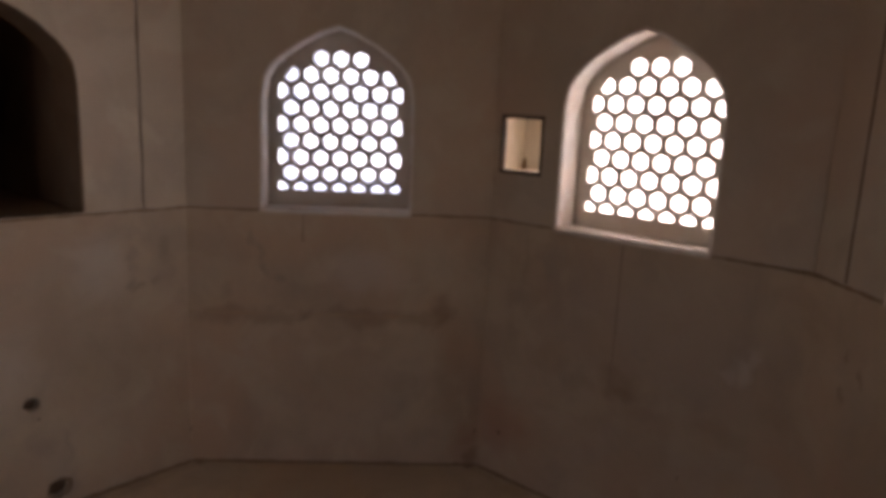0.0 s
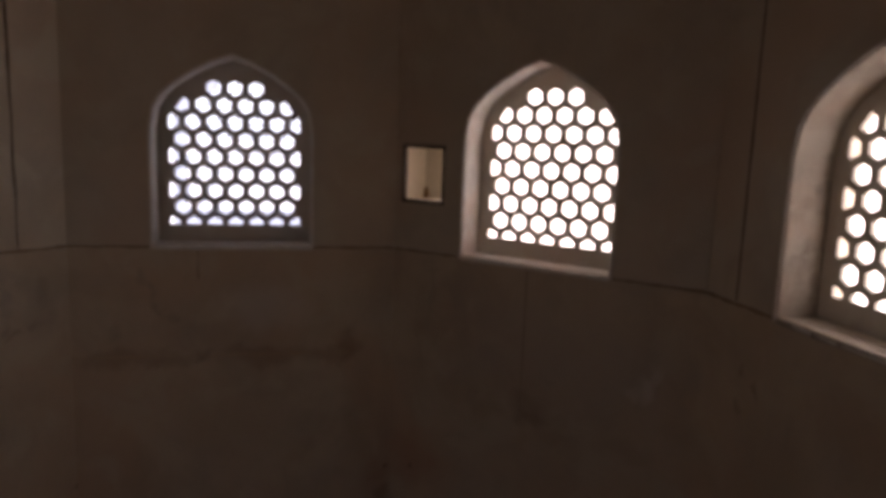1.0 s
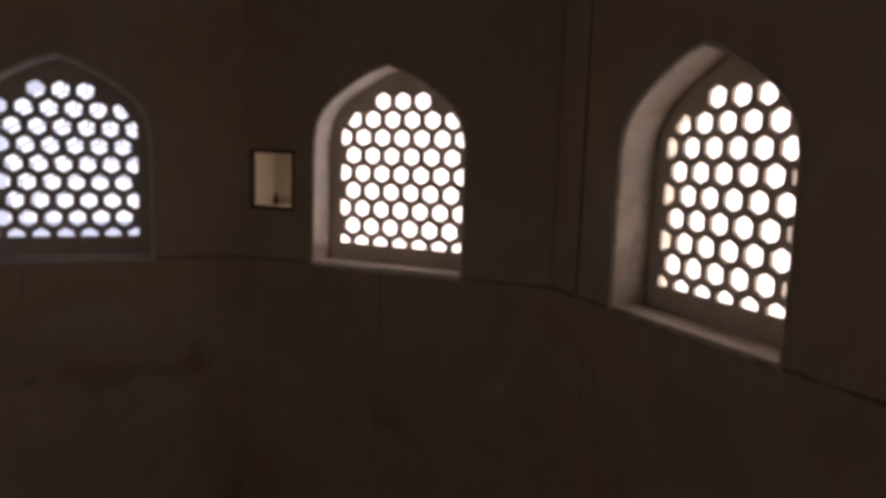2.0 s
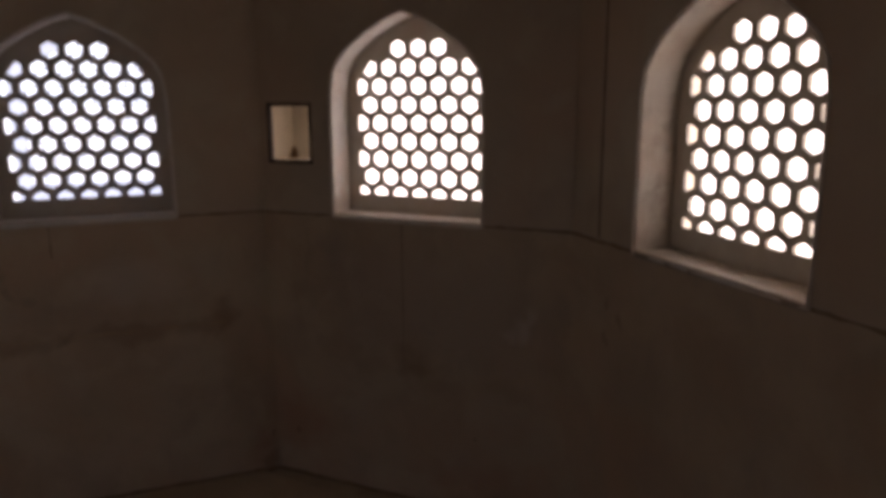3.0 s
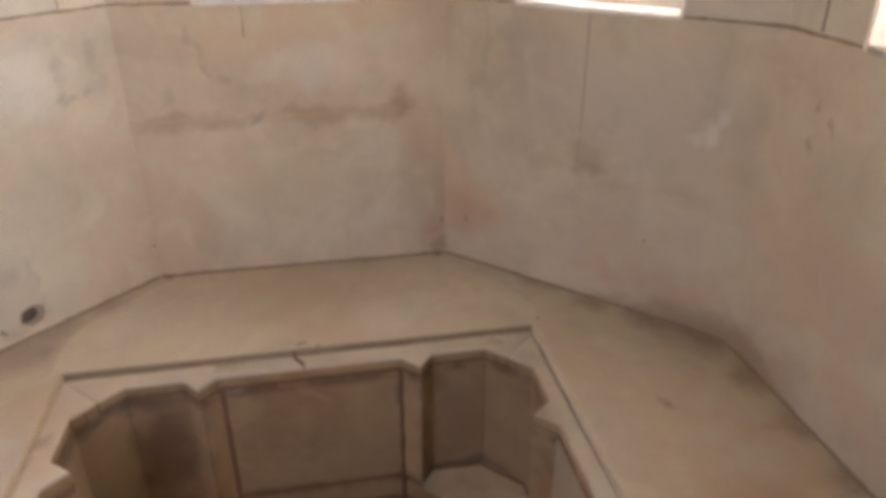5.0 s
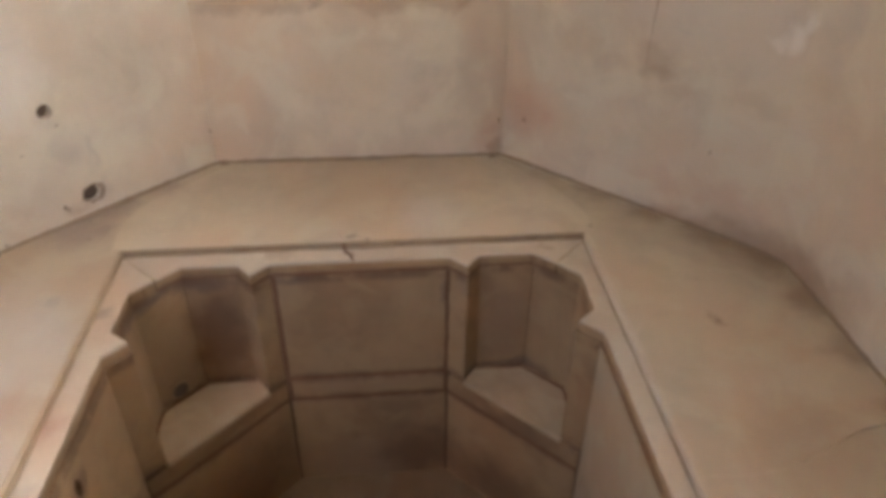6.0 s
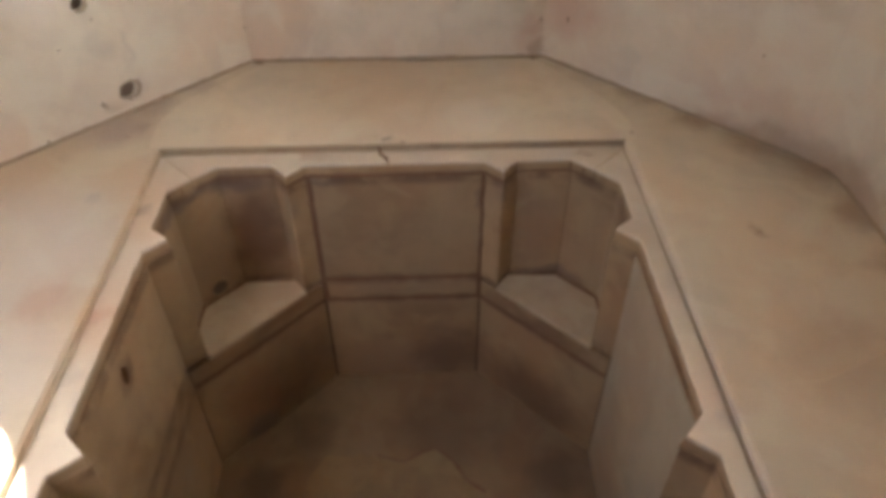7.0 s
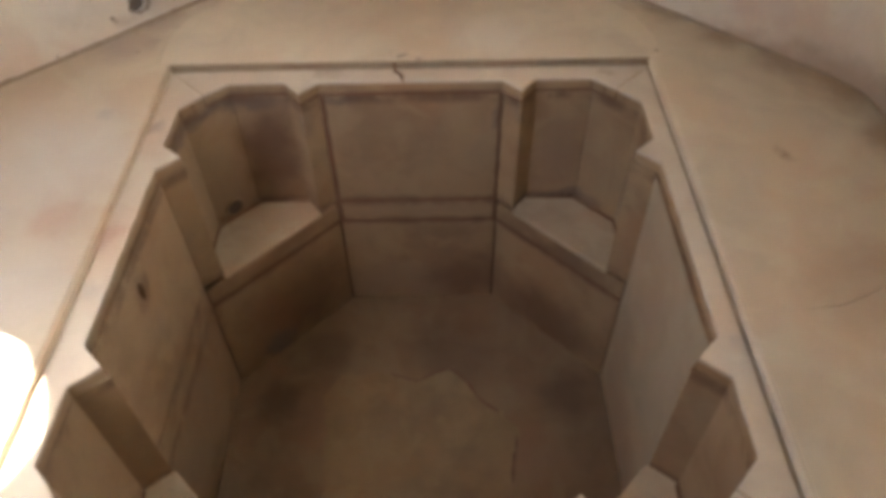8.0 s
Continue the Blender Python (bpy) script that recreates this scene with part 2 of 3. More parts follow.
# Stains, left-hand light put into paler spots, browner along the wall feet.
FLOOR_STAINS_AND_LIGHT = [((-1.15, 0.35, 0.0), 0.45, 0.2, 0.55, (0.66, 0.60, 0.52)), ((-1.05, -0.15, 0.0), 0.30, 0.2, 0.4, (0.64, 0.57, 0.49)), ((-0.05, 0.905, 0.0), 0.030, 0.03, 0.6, GRIME), ((0.045, 0.890, 0.0), 0.020, 0.03, 0.6, GRIME), ((0.47, 0.885, 0.0), 0.02, 0.03, 0.6, GRIME),
    ((-0.98, 1.02, 0.0), 0.05, 0.05, 0.35, GRIME), ((1.168, 0.327, 0.0), 0.035, 0.03, 0.5, UMBER), ((-1.02, 0.60, 0.0), 0.06, 0.05, 0.4, GREY),
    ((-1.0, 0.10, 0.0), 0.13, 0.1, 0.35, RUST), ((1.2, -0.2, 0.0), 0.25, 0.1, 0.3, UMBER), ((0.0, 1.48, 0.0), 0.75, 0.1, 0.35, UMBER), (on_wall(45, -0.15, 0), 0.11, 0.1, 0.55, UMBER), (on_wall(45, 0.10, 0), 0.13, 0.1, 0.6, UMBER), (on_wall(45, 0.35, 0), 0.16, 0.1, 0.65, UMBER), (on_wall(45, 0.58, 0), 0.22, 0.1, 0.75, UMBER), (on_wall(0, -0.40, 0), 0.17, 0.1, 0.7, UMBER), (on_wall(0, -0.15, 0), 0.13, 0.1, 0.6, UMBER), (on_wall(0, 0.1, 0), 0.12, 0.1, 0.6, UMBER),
    ((-1.06, 1.02, 0.0), 0.19, 0.1, 0.7, MAUVE), ((-0.97, 1.18, 0.0), 0.13, 0.1, 0.7, MAUVE), ((-0.82, 1.36, 0.0), 0.11, 0.1, 0.6, MAUVE), ((0.3, 1.05, 0.0), 0.2, 0.1, 0.2, PALE)]
RIM_STAINS = [((-0.87, 0.55, -0.03), 0.05, 0.05, 0.4, GRIME), ((-0.87, 0.05, -0.03), 0.10, 0.05, 0.5, RUST), ((-0.84, -0.15, -0.03), 0.06, 0.05, 0.4, GREY),
    ((0.86, -0.35, -0.03), 0.04, 0.04, 0.4, GREY), ((-0.30, 0.86, -0.03), 0.08, 0.04, 0.45, UMBER), ((0.70, 0.83, -0.03), 0.04, 0.04, 0.4, UMBER)]
WALL = stone("cream_marble_wall", (0.575, 0.474, 0.350), (0.435, 0.325, 0.23), (0.365, 0.31, 0.235), 0.5, 1.9, 0.7, 0.45, spread=0.03, spots=WALL_STAINS_AND_GLARE)
UPPER = stone("grey_cream_plaster", (0.58, 0.505, 0.40), (0.47, 0.395, 0.295), (0.37, 0.305, 0.225), 0.42, spread=0.03)
# Left slanted wall paler: light from the right windows put into the colour.
LIT_WALL = stone("lit_marble_wall", (0.625, 0.535, 0.410), (0.50, 0.40, 0.295), (0.41, 0.355, 0.275), 0.45, 1.9, 0.6, 0.4, spread=0.02, spots=WALL_STAINS_AND_GLARE)
LIT_UPPER = stone("lit_plaster", (0.70, 0.625, 0.505), (0.58, 0.50, 0.385), (0.45, 0.38, 0.285), 0.40, spread=0.02)
# Right bath wall: the light it catches is put into a paler colour.
LIT_BATH = stone("lit_bath_marble", (0.42, 0.33, 0.215), (0.31, 0.225, 0.135), (0.26, 0.185, 0.11), 0.5, 2.4, 0.5, 0.4, spots=LIT_BATH_SPOTS)
FLOOR = stone("cream_marble_floor", (0.56, 0.46, 0.325), (0.45, 0.355, 0.24), (0.38, 0.305, 0.215), 0.5, spread=0.03, spots=FLOOR_STAINS_AND_LIGHT)
PAVE = stone("pale_marble_floor", (0.61, 0.505, 0.36), (0.50, 0.40, 0.275), (0.43, 0.34, 0.25), 0.5, spread=0.0, spots=FLOOR_STAINS_AND_LIGHT)
RIM = stone("cream_marble_rim", (0.585, 0.485, 0.36), (0.48, 0.375, 0.265), (0.39, 0.30, 0.215), 0.5, spread=0.03, spots=RIM_STAINS)
BATH = stone("stained_shaded_bath_marble", (0.355, 0.232, 0.122), (0.205, 0.112, 0.052), (0.155, 0.082, 0.04), 0.6, 2.4, 0.75, 0.45, spread=0.07, spots=BATH_STAINS_AND_SHADE,
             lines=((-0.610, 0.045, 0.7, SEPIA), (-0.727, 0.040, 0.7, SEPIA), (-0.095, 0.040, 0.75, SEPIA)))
# Seats lighter than the bath walls: light on their tops put into the colour.
SEAT = stone("lit_cream_seat_stone", (0.53, 0.41, 0.27), (0.38, 0.275, 0.17), (0.33, 0.235, 0.15), 0.6, 3)
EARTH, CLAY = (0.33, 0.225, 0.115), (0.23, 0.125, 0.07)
# The dark far and side spots are shade put into the floor's colour.
DUST_STAINS_AND_SHADE = [((0.02, -0.10, -1.245), 0.42, 0.3, 0.8, EARTH), ((0.05, 0.12, -1.245), 0.24, 0.3, 0.6, EARTH), ((-0.42, 0.12, -1.245), 0.22, 0.3, 0.5, CLAY),
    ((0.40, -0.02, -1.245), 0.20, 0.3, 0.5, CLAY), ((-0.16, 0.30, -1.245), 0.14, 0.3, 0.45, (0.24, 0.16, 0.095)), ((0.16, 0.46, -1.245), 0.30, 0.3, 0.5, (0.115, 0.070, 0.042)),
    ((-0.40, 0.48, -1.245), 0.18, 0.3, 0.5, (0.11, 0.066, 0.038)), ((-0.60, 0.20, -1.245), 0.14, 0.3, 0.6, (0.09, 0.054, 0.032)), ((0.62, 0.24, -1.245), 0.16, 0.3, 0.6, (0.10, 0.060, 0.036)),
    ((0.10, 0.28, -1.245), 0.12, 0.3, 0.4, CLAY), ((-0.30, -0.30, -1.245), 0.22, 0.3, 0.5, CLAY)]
DUST = stone("dusty_bath_floor", (0.205, 0.135, 0.075), (0.125, 0.08, 0.045), (0.20, 0.135, 0.085), 0.85, 2.6, 0.7, 0.4, 0.25, spots=DUST_STAINS_AND_SHADE)
LATTICE = stone("pale_lattice_stone", (0.62, 0.57, 0.50), (0.52, 0.46, 0.38), (0.44, 0.38, 0.31), 0.6, 5, 0.5)
REVEAL = stone("whitewashed_reveal", (0.80, 0.775, 0.73), (0.64, 0.60, 0.545), (0.48, 0.42, 0.35), 0.7, 7, 0.6)
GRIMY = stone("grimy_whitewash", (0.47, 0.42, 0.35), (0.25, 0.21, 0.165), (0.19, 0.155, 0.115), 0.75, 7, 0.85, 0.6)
MORTAR = stone("dark_mortar", (0.155, 0.088, 0.052), (0.10, 0.055, 0.032), (0.08, 0.045, 0.027), 0.9, 6)
DIRT = stone("packed_dirt_joint", (0.36, 0.27, 0.20), (0.26, 0.19, 0.14), (0.22, 0.16, 0.12), 0.9, 6)
# Near black: the dark of holes and the unseen recess put into the colour.
UNLIT = stone("unlit_dark_plaster", (0.14, 0.10, 0.07), (0.08, 0.055, 0.04), (0.07, 0.05, 0.03), 0.9)
# Brown lining; the niche's lack of light is put into this colour.
DIM = stone("dim_brown_plaster", (0.34, 0.255, 0.18), (0.24, 0.175, 0.12), (0.18, 0.13, 0.09), 0.9)
CREAM = stone("sunlit_cream_plaster", (0.82, 0.75, 0.63), (0.75, 0.66, 0.52), (0.62, 0.50, 0.36), 0.8)
WOOD = stone("dark_wood", (0.05, 0.03, 0.02), (0.03, 0.02, 0.012), (0.06, 0.035, 0.02), 0.6, 12)
WOODY = stone("brown_wood", (0.26, 0.16, 0.08), (0.20, 0.12, 0.06), (0.14, 0.08, 0.04), 0.7, 12)
SAND = stone("sandy_ground", (0.42, 0.34, 0.24), (0.32, 0.27, 0.18), (0.20, 0.19, 0.12), 0.95, 0.05, 0.8, 0.7)

# Dirty joint brown; the far step and bead line have shade put into it.
STEP = stone("dirt_and_shade_brown", (0.30, 0.22, 0.14), (0.225, 0.155, 0.10), (0.175, 0.12, 0.078), 0.85, 5)
JOINT = stone("brown_stained_joint", (0.19, 0.098, 0.05), (0.13, 0.066, 0.034), (0.10, 0.05, 0.028), 0.9, 8)
BED = stone("worn_light_bedding", (0.275, 0.185, 0.095), (0.19, 0.125, 0.072), (0.21, 0.145, 0.09), 0.85, 3.5, 0.7, 0.4, 0.2)



def translucent(mat, amount, color):
    """Thin marble lets some of the daylight behind it through."""
    nt = mat.node_tree
    through_light = nt.nodes.new("ShaderNodeBsdfTranslucent")
    through_light.inputs["Color"].default_value = (*color, 1)
    blend = nt.nodes.new("ShaderNodeMixShader")
    blend.inputs["Fac"].default_value = amount
    nt.links.new(nt.nodes["Principled BSDF"].outputs["BSDF"], blend.inputs[1])
    nt.links.new(through_light.outputs["BSDF"], blend.inputs[2])
    nt.links.new(blend.outputs["Shader"], nt.nodes["Material Output"].inputs["Surface"])


THIN = stone("thin_white_marble", (0.80, 0.78, 0.75), (0.72, 0.69, 0.65), (0.65, 0.62, 0.58), 0.5, 5, 0.4)
translucent(LATTICE, 0.06, (0.80, 0.74, 0.64))
translucent(THIN, 0.9, (0.80, 0.82, 0.86))

# ---- shape helpers ----
APO = 1.548                      # centre of the octagon to each wall
TAN = math.tan(radians(22.5))
HALF = APO * TAN
TOP = 3.0                        # ceiling height
LEDGE = 1.152                    # top of the dado slabs


def plate(loops, depth, bevel=0.0, z=0.0):
    """A flat slab in the local XY plane, from z down to z - depth; the first loop is the outline, the others are holes."""
    cu = bpy.data.curves.new("outline", "CURVE")
    cu.dimensions, cu.fill_mode, cu.extrude = "2D", "BOTH", max(depth / 2 - bevel, 0.0001)
    cu.bevel_depth, cu.bevel_resolution, cu.offset = bevel, 1, -bevel
    for loop in loops:
        sp = cu.splines.new("POLY")
        sp.points.add(len(loop) - 1)
        for p, (x, y) in zip(sp.points, loop):
            p.co = (x, y, 0, 1)
        sp.use_cyclic_u = True
    ob = new("outline", cu)
    me = bpy.data.meshes.new_from_object(ob.evaluated_get(bpy.context.evaluated_depsgraph_get()))
    bpy.data.objects.remove(ob)
    bpy.data.curves.remove(cu)
    me.transform(Matrix.Translation((0, 0, z - depth / 2)))
    bm = bmesh.new()
    bm.from_mesh(me)
    bmesh.ops.remove_doubles(bm, verts=bm.verts, dist=0.00005)
    bmesh.ops.recalc_face_normals(bm, faces=bm.faces)
    for f in bm.faces:
        f.smooth = False
    bm.to_mesh(me)
    bm.free()
    return me


def rect(x0, x1, y0, y1):
    return [(x0, y0), (x1, y0), (x1, y1), (x0, y1)]


def worn(loop, step=0.09, amount=0.0015, seed=0):
    """Cuts the sides of an outline into short steps and shifts them a little, as on hand-cut stone."""
    rng = random.Random(seed)
    out = []
    for (x0, y0), (x1, y1) in zip(loop, loop[1:] + loop[:1]):
        n = max(1, int(math.hypot(x1 - x0, y1 - y0) / step))
        for i in range(n):
            f = i / n
            k = amount if i else amount * 0.5
            out.append((x0 + (x1 - x0) * f + rng.uniform(-k, k), y0 + (y1 - y0) * f + rng.uniform(-k, k)))
    return out


def circle(x, y, rx, ry, n=14, jag=0.0, seed=1):
    rng = random.Random(seed)
    return [(x + (rx + rng.uniform(-jag, jag)) * math.cos(a), y + (ry + rng.uniform(-jag, jag)) * math.sin(a))
            for a in (2 * math.pi * i / n for i in range(n))]


def part(name, me, material, parent=None, label="", m=None):
    ob = new(name, me)
    me.materials.clear()
    me.materials.append(material)
    ob.parent = parent
    if m is not None:
        ob.matrix_basis = m
    return tagged(ob, label)


def side(angle, apo=APO):
    """Frame of the wall whose outward normal points at angle: x along it to the right as seen from inside, y up, z into the room."""
    n = Vector((math.cos(radians(angle)), math.sin(radians(angle)), 0))
    u = Vector((n.y, -n.x, 0))
    m = Matrix((u, (0, 0, 1), -n)).transposed().to_4x4()
    m.translation = n * apo
    return m


def mitred(me):
    """Spreads the outer side of a wall so that neighbouring walls close the corner."""
    for v in me.vertices:
        if abs(v.co.x) > HALF - 0.02:
            v.co.x = math.copysign(HALF - v.co.z * TAN + 0.001, v.co.x)
    return me


def clip(poly, lines):
    """Convex clipping: keeps what lies on the inner side of each line (a, b, c) with a x + b y <= c."""
    for a, b, c in lines:
        out = []
        for p, q in zip(poly, poly[1:] + poly[:1]):
            dp, dq = a * p[0] + b * p[1] - c, a * q[0] + b * q[1] - c
            if dp <= 0:
                out.append(p)
            if dp * dq < 0:
                f = dp / (dp - dq)
                out.append((p[0] + (q[0] - p[0]) * f, p[1] + (q[1] - p[1]) * f))
        poly = out
        if len(poly) < 3:
            return []
    return poly


def area(poly):
    return abs(sum(p[0] * q[1] - q[0] * p[1] for p, q in zip(poly, poly[1:] + poly[:1]))) / 2


def arch(half, base, spring, apex, grow=0.0):
    """Outline of a pointed, round-shouldered arch."""
    h = half + grow
    rise = apex + grow - spring
    right = [(h, base - grow), (h, spring - 0.10), (h * 0.995, spring), (h * 0.955, spring + rise * 0.27),
             (h * 0.87, spring + rise * 0.43), (h * 0.74, spring + rise * 0.57), (h * 0.50, spring + rise * 0.755),
             (h * 0.22, spring + rise * 0.92), (0.0, apex + grow)]
    return right + [(-x, y) for x, y in reversed(right[:-1])]


def ribbon(points, width):
    """A thin tapering strip along a line, for cracks."""
    left, right = [], []
    for i, (x, y) in enumerate(points):
        (x0, y0), (x1, y1) = points[max(i - 1, 0)], points[min(i + 1, len(points) - 1)]
        k = math.hypot(x1 - x0, y1 - y0)
        w = width * (0.5 if 0 < i < len(points) - 1 else 0.28)
        left.append((x - (y1 - y0) / k * w, y + (x1 - x0) / k * w))
        right.append((x + (y1 - y0) / k * w, y - (x1 - x0) / k * w))
    return left + right[::-1]


def shifted(loop, dx):
    return [(x + dx, y) for x, y in loop]


# ---- the octagonal chamber: upper walls, dado, floor, ceiling ----
SILL, SPRING, APEX, HALFW = 1.157, 1.625, 1.905, 0.308
FACES = {"back": 90, "diagonal_right": 45, "right": 0, "diagonal_left": 135, "left": 180,
         "near_left": 225, "near_right": 315, "near": 270}
OPEN = {"back": [shifted(arch(HALFW, SILL, SPRING, APEX), -0.017)], "diagonal_right": [arch(HALFW, SILL, SPRING, APEX), rect(-0.600, -0.404, 1.360, 1.583)],
        "right": [shifted(arch(HALFW, SILL, 1.600, 1.880), 0.017)], "diagonal_left": [arch(0.233, 1.152, 1.63, 1.893), circle(0.005, 0.455, 0.026, 0.027), circle(0.080, 0.090, 0.036, 0.034)],
        "near_left": [shifted(arch(0.22, 0.40, 1.60, 1.90), 0.085)]}
WALLS = {}
# the near wall stands back, dark and unseen, to cut bounce light
for name, angle in FACES.items():
    apo = 3.2 if name == "near" else APO
    loops = [rect(-HALF, HALF, -0.05, TOP)] + OPEN.get(name, [])
    me = plate(loops, 0.20, 0.0, -0.003)
    WALLS[name] = tagged(part("wall_" + name, mitred(me) if name != "near" else me, UNLIT if name == "near" else UPPER, None, "", side(angle, apo)),
                         "unseen dark end wall added to soak up bounce light" if name == "near" else "cream plastered stone wall of an octagonal chamber", "wall", kind="structure")
# sides of the unseen dark recess added behind the camera
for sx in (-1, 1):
    ret = part("wall_return_" + ("left" if sx < 0 else "right"), plate([rect(0, 1.75, -0.05, TOP)], 0.2, 0.0), UNLIT, None, "",
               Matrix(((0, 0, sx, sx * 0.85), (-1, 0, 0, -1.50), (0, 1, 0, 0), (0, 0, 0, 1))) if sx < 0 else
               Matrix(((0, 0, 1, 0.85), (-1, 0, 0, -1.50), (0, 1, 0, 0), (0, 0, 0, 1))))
    tagged(ret, "unseen dark side wall added to soak up bounce light", "wall", kind="structure")

# floor and ceiling outline of the added recess
DARK_RECESS = [(-0.9, -1.7), (0.9, -1.7), (0.9, -3.4), (-0.9, -3.4)]
OCT = [((APO + 0.35) / math.cos(radians(22.5)) * math.cos(radians(22.5 + 45 * i)),
        (APO + 0.35) / math.cos(radians(22.5)) * math.sin(radians(22.5 + 45 * i))) for i in range(8)]
ceiling = tagged(part("ceiling", plate([[(x * 1.15, y * 1.15) for x, y in OCT]], 0.2, 0, TOP + 0.2), UPPER),
                 "plain cream plaster ceiling", "ceiling", kind="structure")
tagged(part("passage_floor", plate([DARK_RECESS], 0.05, 0, -0.003), UNLIT), "unseen dark floor of the added recess", "floor", kind="structure")
tagged(part("passage_ceiling", plate([DARK_RECESS], 0.2, 0, TOP + 0.19), UNLIT), "unseen dark ceiling of the added recess", "ceiling", kind="structure")
floor = tagged(part("floor", plate([OCT, rect(-0.93, 0.93, -0.93, 0.93)], 0.05, 0, -0.007), MORTAR),
               "cream marble slab floor round a sunken bath", "floor", kind="structure")

# paving slabs of the floor
def paving(loop, seed, label=""):
    return part("slab", plate([worn(loop, 0.12, 0.0012, seed)], 0.020, 0.002, 0.0), FLOOR, floor, label)


E = 0.877
far = [(-0.905, E), (-0.918, 0.96), (-0.920, 1.05), (-0.905, 1.13), (-0.872, 1.20), (-0.80, 1.29), (-0.70, 1.40),
       (-0.58, 1.545), (0.58, 1.545), (0.70, 1.39), (0.82, 1.22), (0.885, 1.09), (0.905, 0.99), (0.900, E)]
part("slab", plate([worn(far, 0.12, 0.0012, 1), [(-0.062, 0.882), (-0.057, 0.882), (-0.068, 0.915), (-0.080, 0.934), (-0.083, 0.931), (-0.072, 0.912)],
                    [(-0.058, 0.925), (-0.055, 0.924), (-0.036, 0.944), (-0.038, 0.945)], [(0.050, 0.882), (0.055, 0.882), (0.048, 0.902), (0.034, 0.912), (0.033, 0.910), (0.044, 0.899)]],
                   0.0205, 0.001, 0.0005), PAVE, floor)
paving([(-E, -1.3), (-E, 0.8755), (-0.9065, 0.8755), (-0.9195, 0.96), (-0.9215, 1.05), (-0.9065, 1.131), (-0.8735, 1.201), (-0.8015, 1.291),
        (-0.7015, 1.401), (-0.600, 1.525), (-0.64, 1.545), (-1.545, 0.64), (-1.545, -0.64), (-0.9, -1.3)], 3)
paving([(0.8815, 0.8755), (0.902, 0.8755), (0.9065, 0.99), (0.8865, 1.091), (0.8215, 1.221), (0.7015, 1.391), (0.60, 1.53), (0.64, 1.545),
        (1.545, 0.64), (1.545, -0.125), (1.376, -0.154), (1.25, -0.205), (1.13, -0.26), (1.00, -0.277), (E, -0.270)], 4)
paving([(E, -0.2712), (1.00, -0.2782), (1.13, -0.2612), (1.25, -0.2062), (1.376, -0.1552), (1.545, -0.1262), (1.545, -0.64), (0.9, -1.28), (E, -1.28)], 5)
paving([(-0.874, -E), (0.874, -E), (0.874, -1.30), (0.62, -1.545), (-0.62, -1.545), (-0.874, -1.30)], 6)
paving(rect(-0.64, 0.64, -1.75, -1.548), 7)

# dado slabs: (wall, along from, to, up from, to)
DADO = {
    "back": [(-0.640, -0.1562, 0.7035, LEDGE), (-0.155, 0.640, 0.7035, LEDGE),
             (-0.640, 0.4246, 0.013, 0.7028), (0.4254, 0.640, 0.013, 0.7028)],
    "diagonal_right": [(-0.640, 0.640, 0.013, LEDGE)],
    "right": [(-0.640, 0.640, 0.013, LEDGE)],
    "diagonal_left": [(-0.640, 0.640, 0.013, LEDGE)],
    "left": [(-0.640, 0.640, 0.013, LEDGE)],
    "near_right": [(-0.640, 0.640, 0.013, LEDGE)],
}
HOLES = {"diagonal_left": [circle(0.005, 0.455, 0.027, 0.028, 16, 0.0015, 3), circle(0.086, 0.091, 0.048, 0.041, 18, 0.007, 5)]}
HOLES["diagonal_right"] = [[(-0.0115, LEDGE - 0.004), (-0.0125, 0.95), (-0.0105, 0.80), (-0.0150, 0.68), (-0.0165, 0.580), (-0.0155, 0.578), (-0.0125, 0.68),
                            (-0.0080, 0.80), (-0.0098, 0.95), (-0.0085, LEDGE - 0.004)]]
for name, slabs in DADO.items():
    for i, (u0, u1, z0, z1) in enumerate(slabs):
        me = plate([worn(rect(u0, u1, z0, z1), 0.07, 0.0018, i + len(name))] + HOLES.get(name, []), 0.020, 0.002, 0.006)
        part("slab", me, LIT_WALL if name == "diagonal_left" else WALL, WALLS[name])

# rounded plaster fillet where the slanted wall meets the right wall
ang = [radians(a) for a in range(0, 91, 3)]
R = 0.30
cx, cy = APO - 0.0062 - R, (APO - 0.0062) * TAN - R * TAN
fil = [(cx + R * math.cos(a), cy + R * math.sin(a)) for a in (b / 2 for b in ang)] + [(APO + 0.01, HALF + 0.03)]
tagged(part("trim", plate([fil], LEDGE - 0.015, 0.0, LEDGE - 0.003), WALL), "rounded marble corner between two dado walls", "trim", kind="structure")

# upper facing slabs beside the openings, with open joints
UPPERS = {"diagonal_left": [(0.462, 0.640)], "right": [(-0.640, -0.480)]}
for name, strips in UPPERS.items():
    for u0, u1 in strips:
        part("slab", plate([worn(rect(u0 + 0.003, u1, LEDGE + 0.0045, 2.95), 0.06, 0.002, 4)], 0.012, 0.0015, 0.005), LIT_UPPER if name == "diagonal_left" else UPPER, WALLS[name])
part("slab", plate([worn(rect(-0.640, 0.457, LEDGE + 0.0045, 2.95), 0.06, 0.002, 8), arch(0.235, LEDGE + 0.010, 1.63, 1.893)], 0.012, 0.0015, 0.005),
     LIT_UPPER, WALLS["diagonal_left"])
part("slab", plate([worn(rect(-0.640, 0.640, LEDGE + 0.0045, 2.95), 0.06, 0.002, 5), shifted(arch(HALFW + 0.001, SILL + 0.006, SPRING, APEX), -0.017)],
                   0.012, 0.0015, 0.005), UPPER, WALLS["back"])
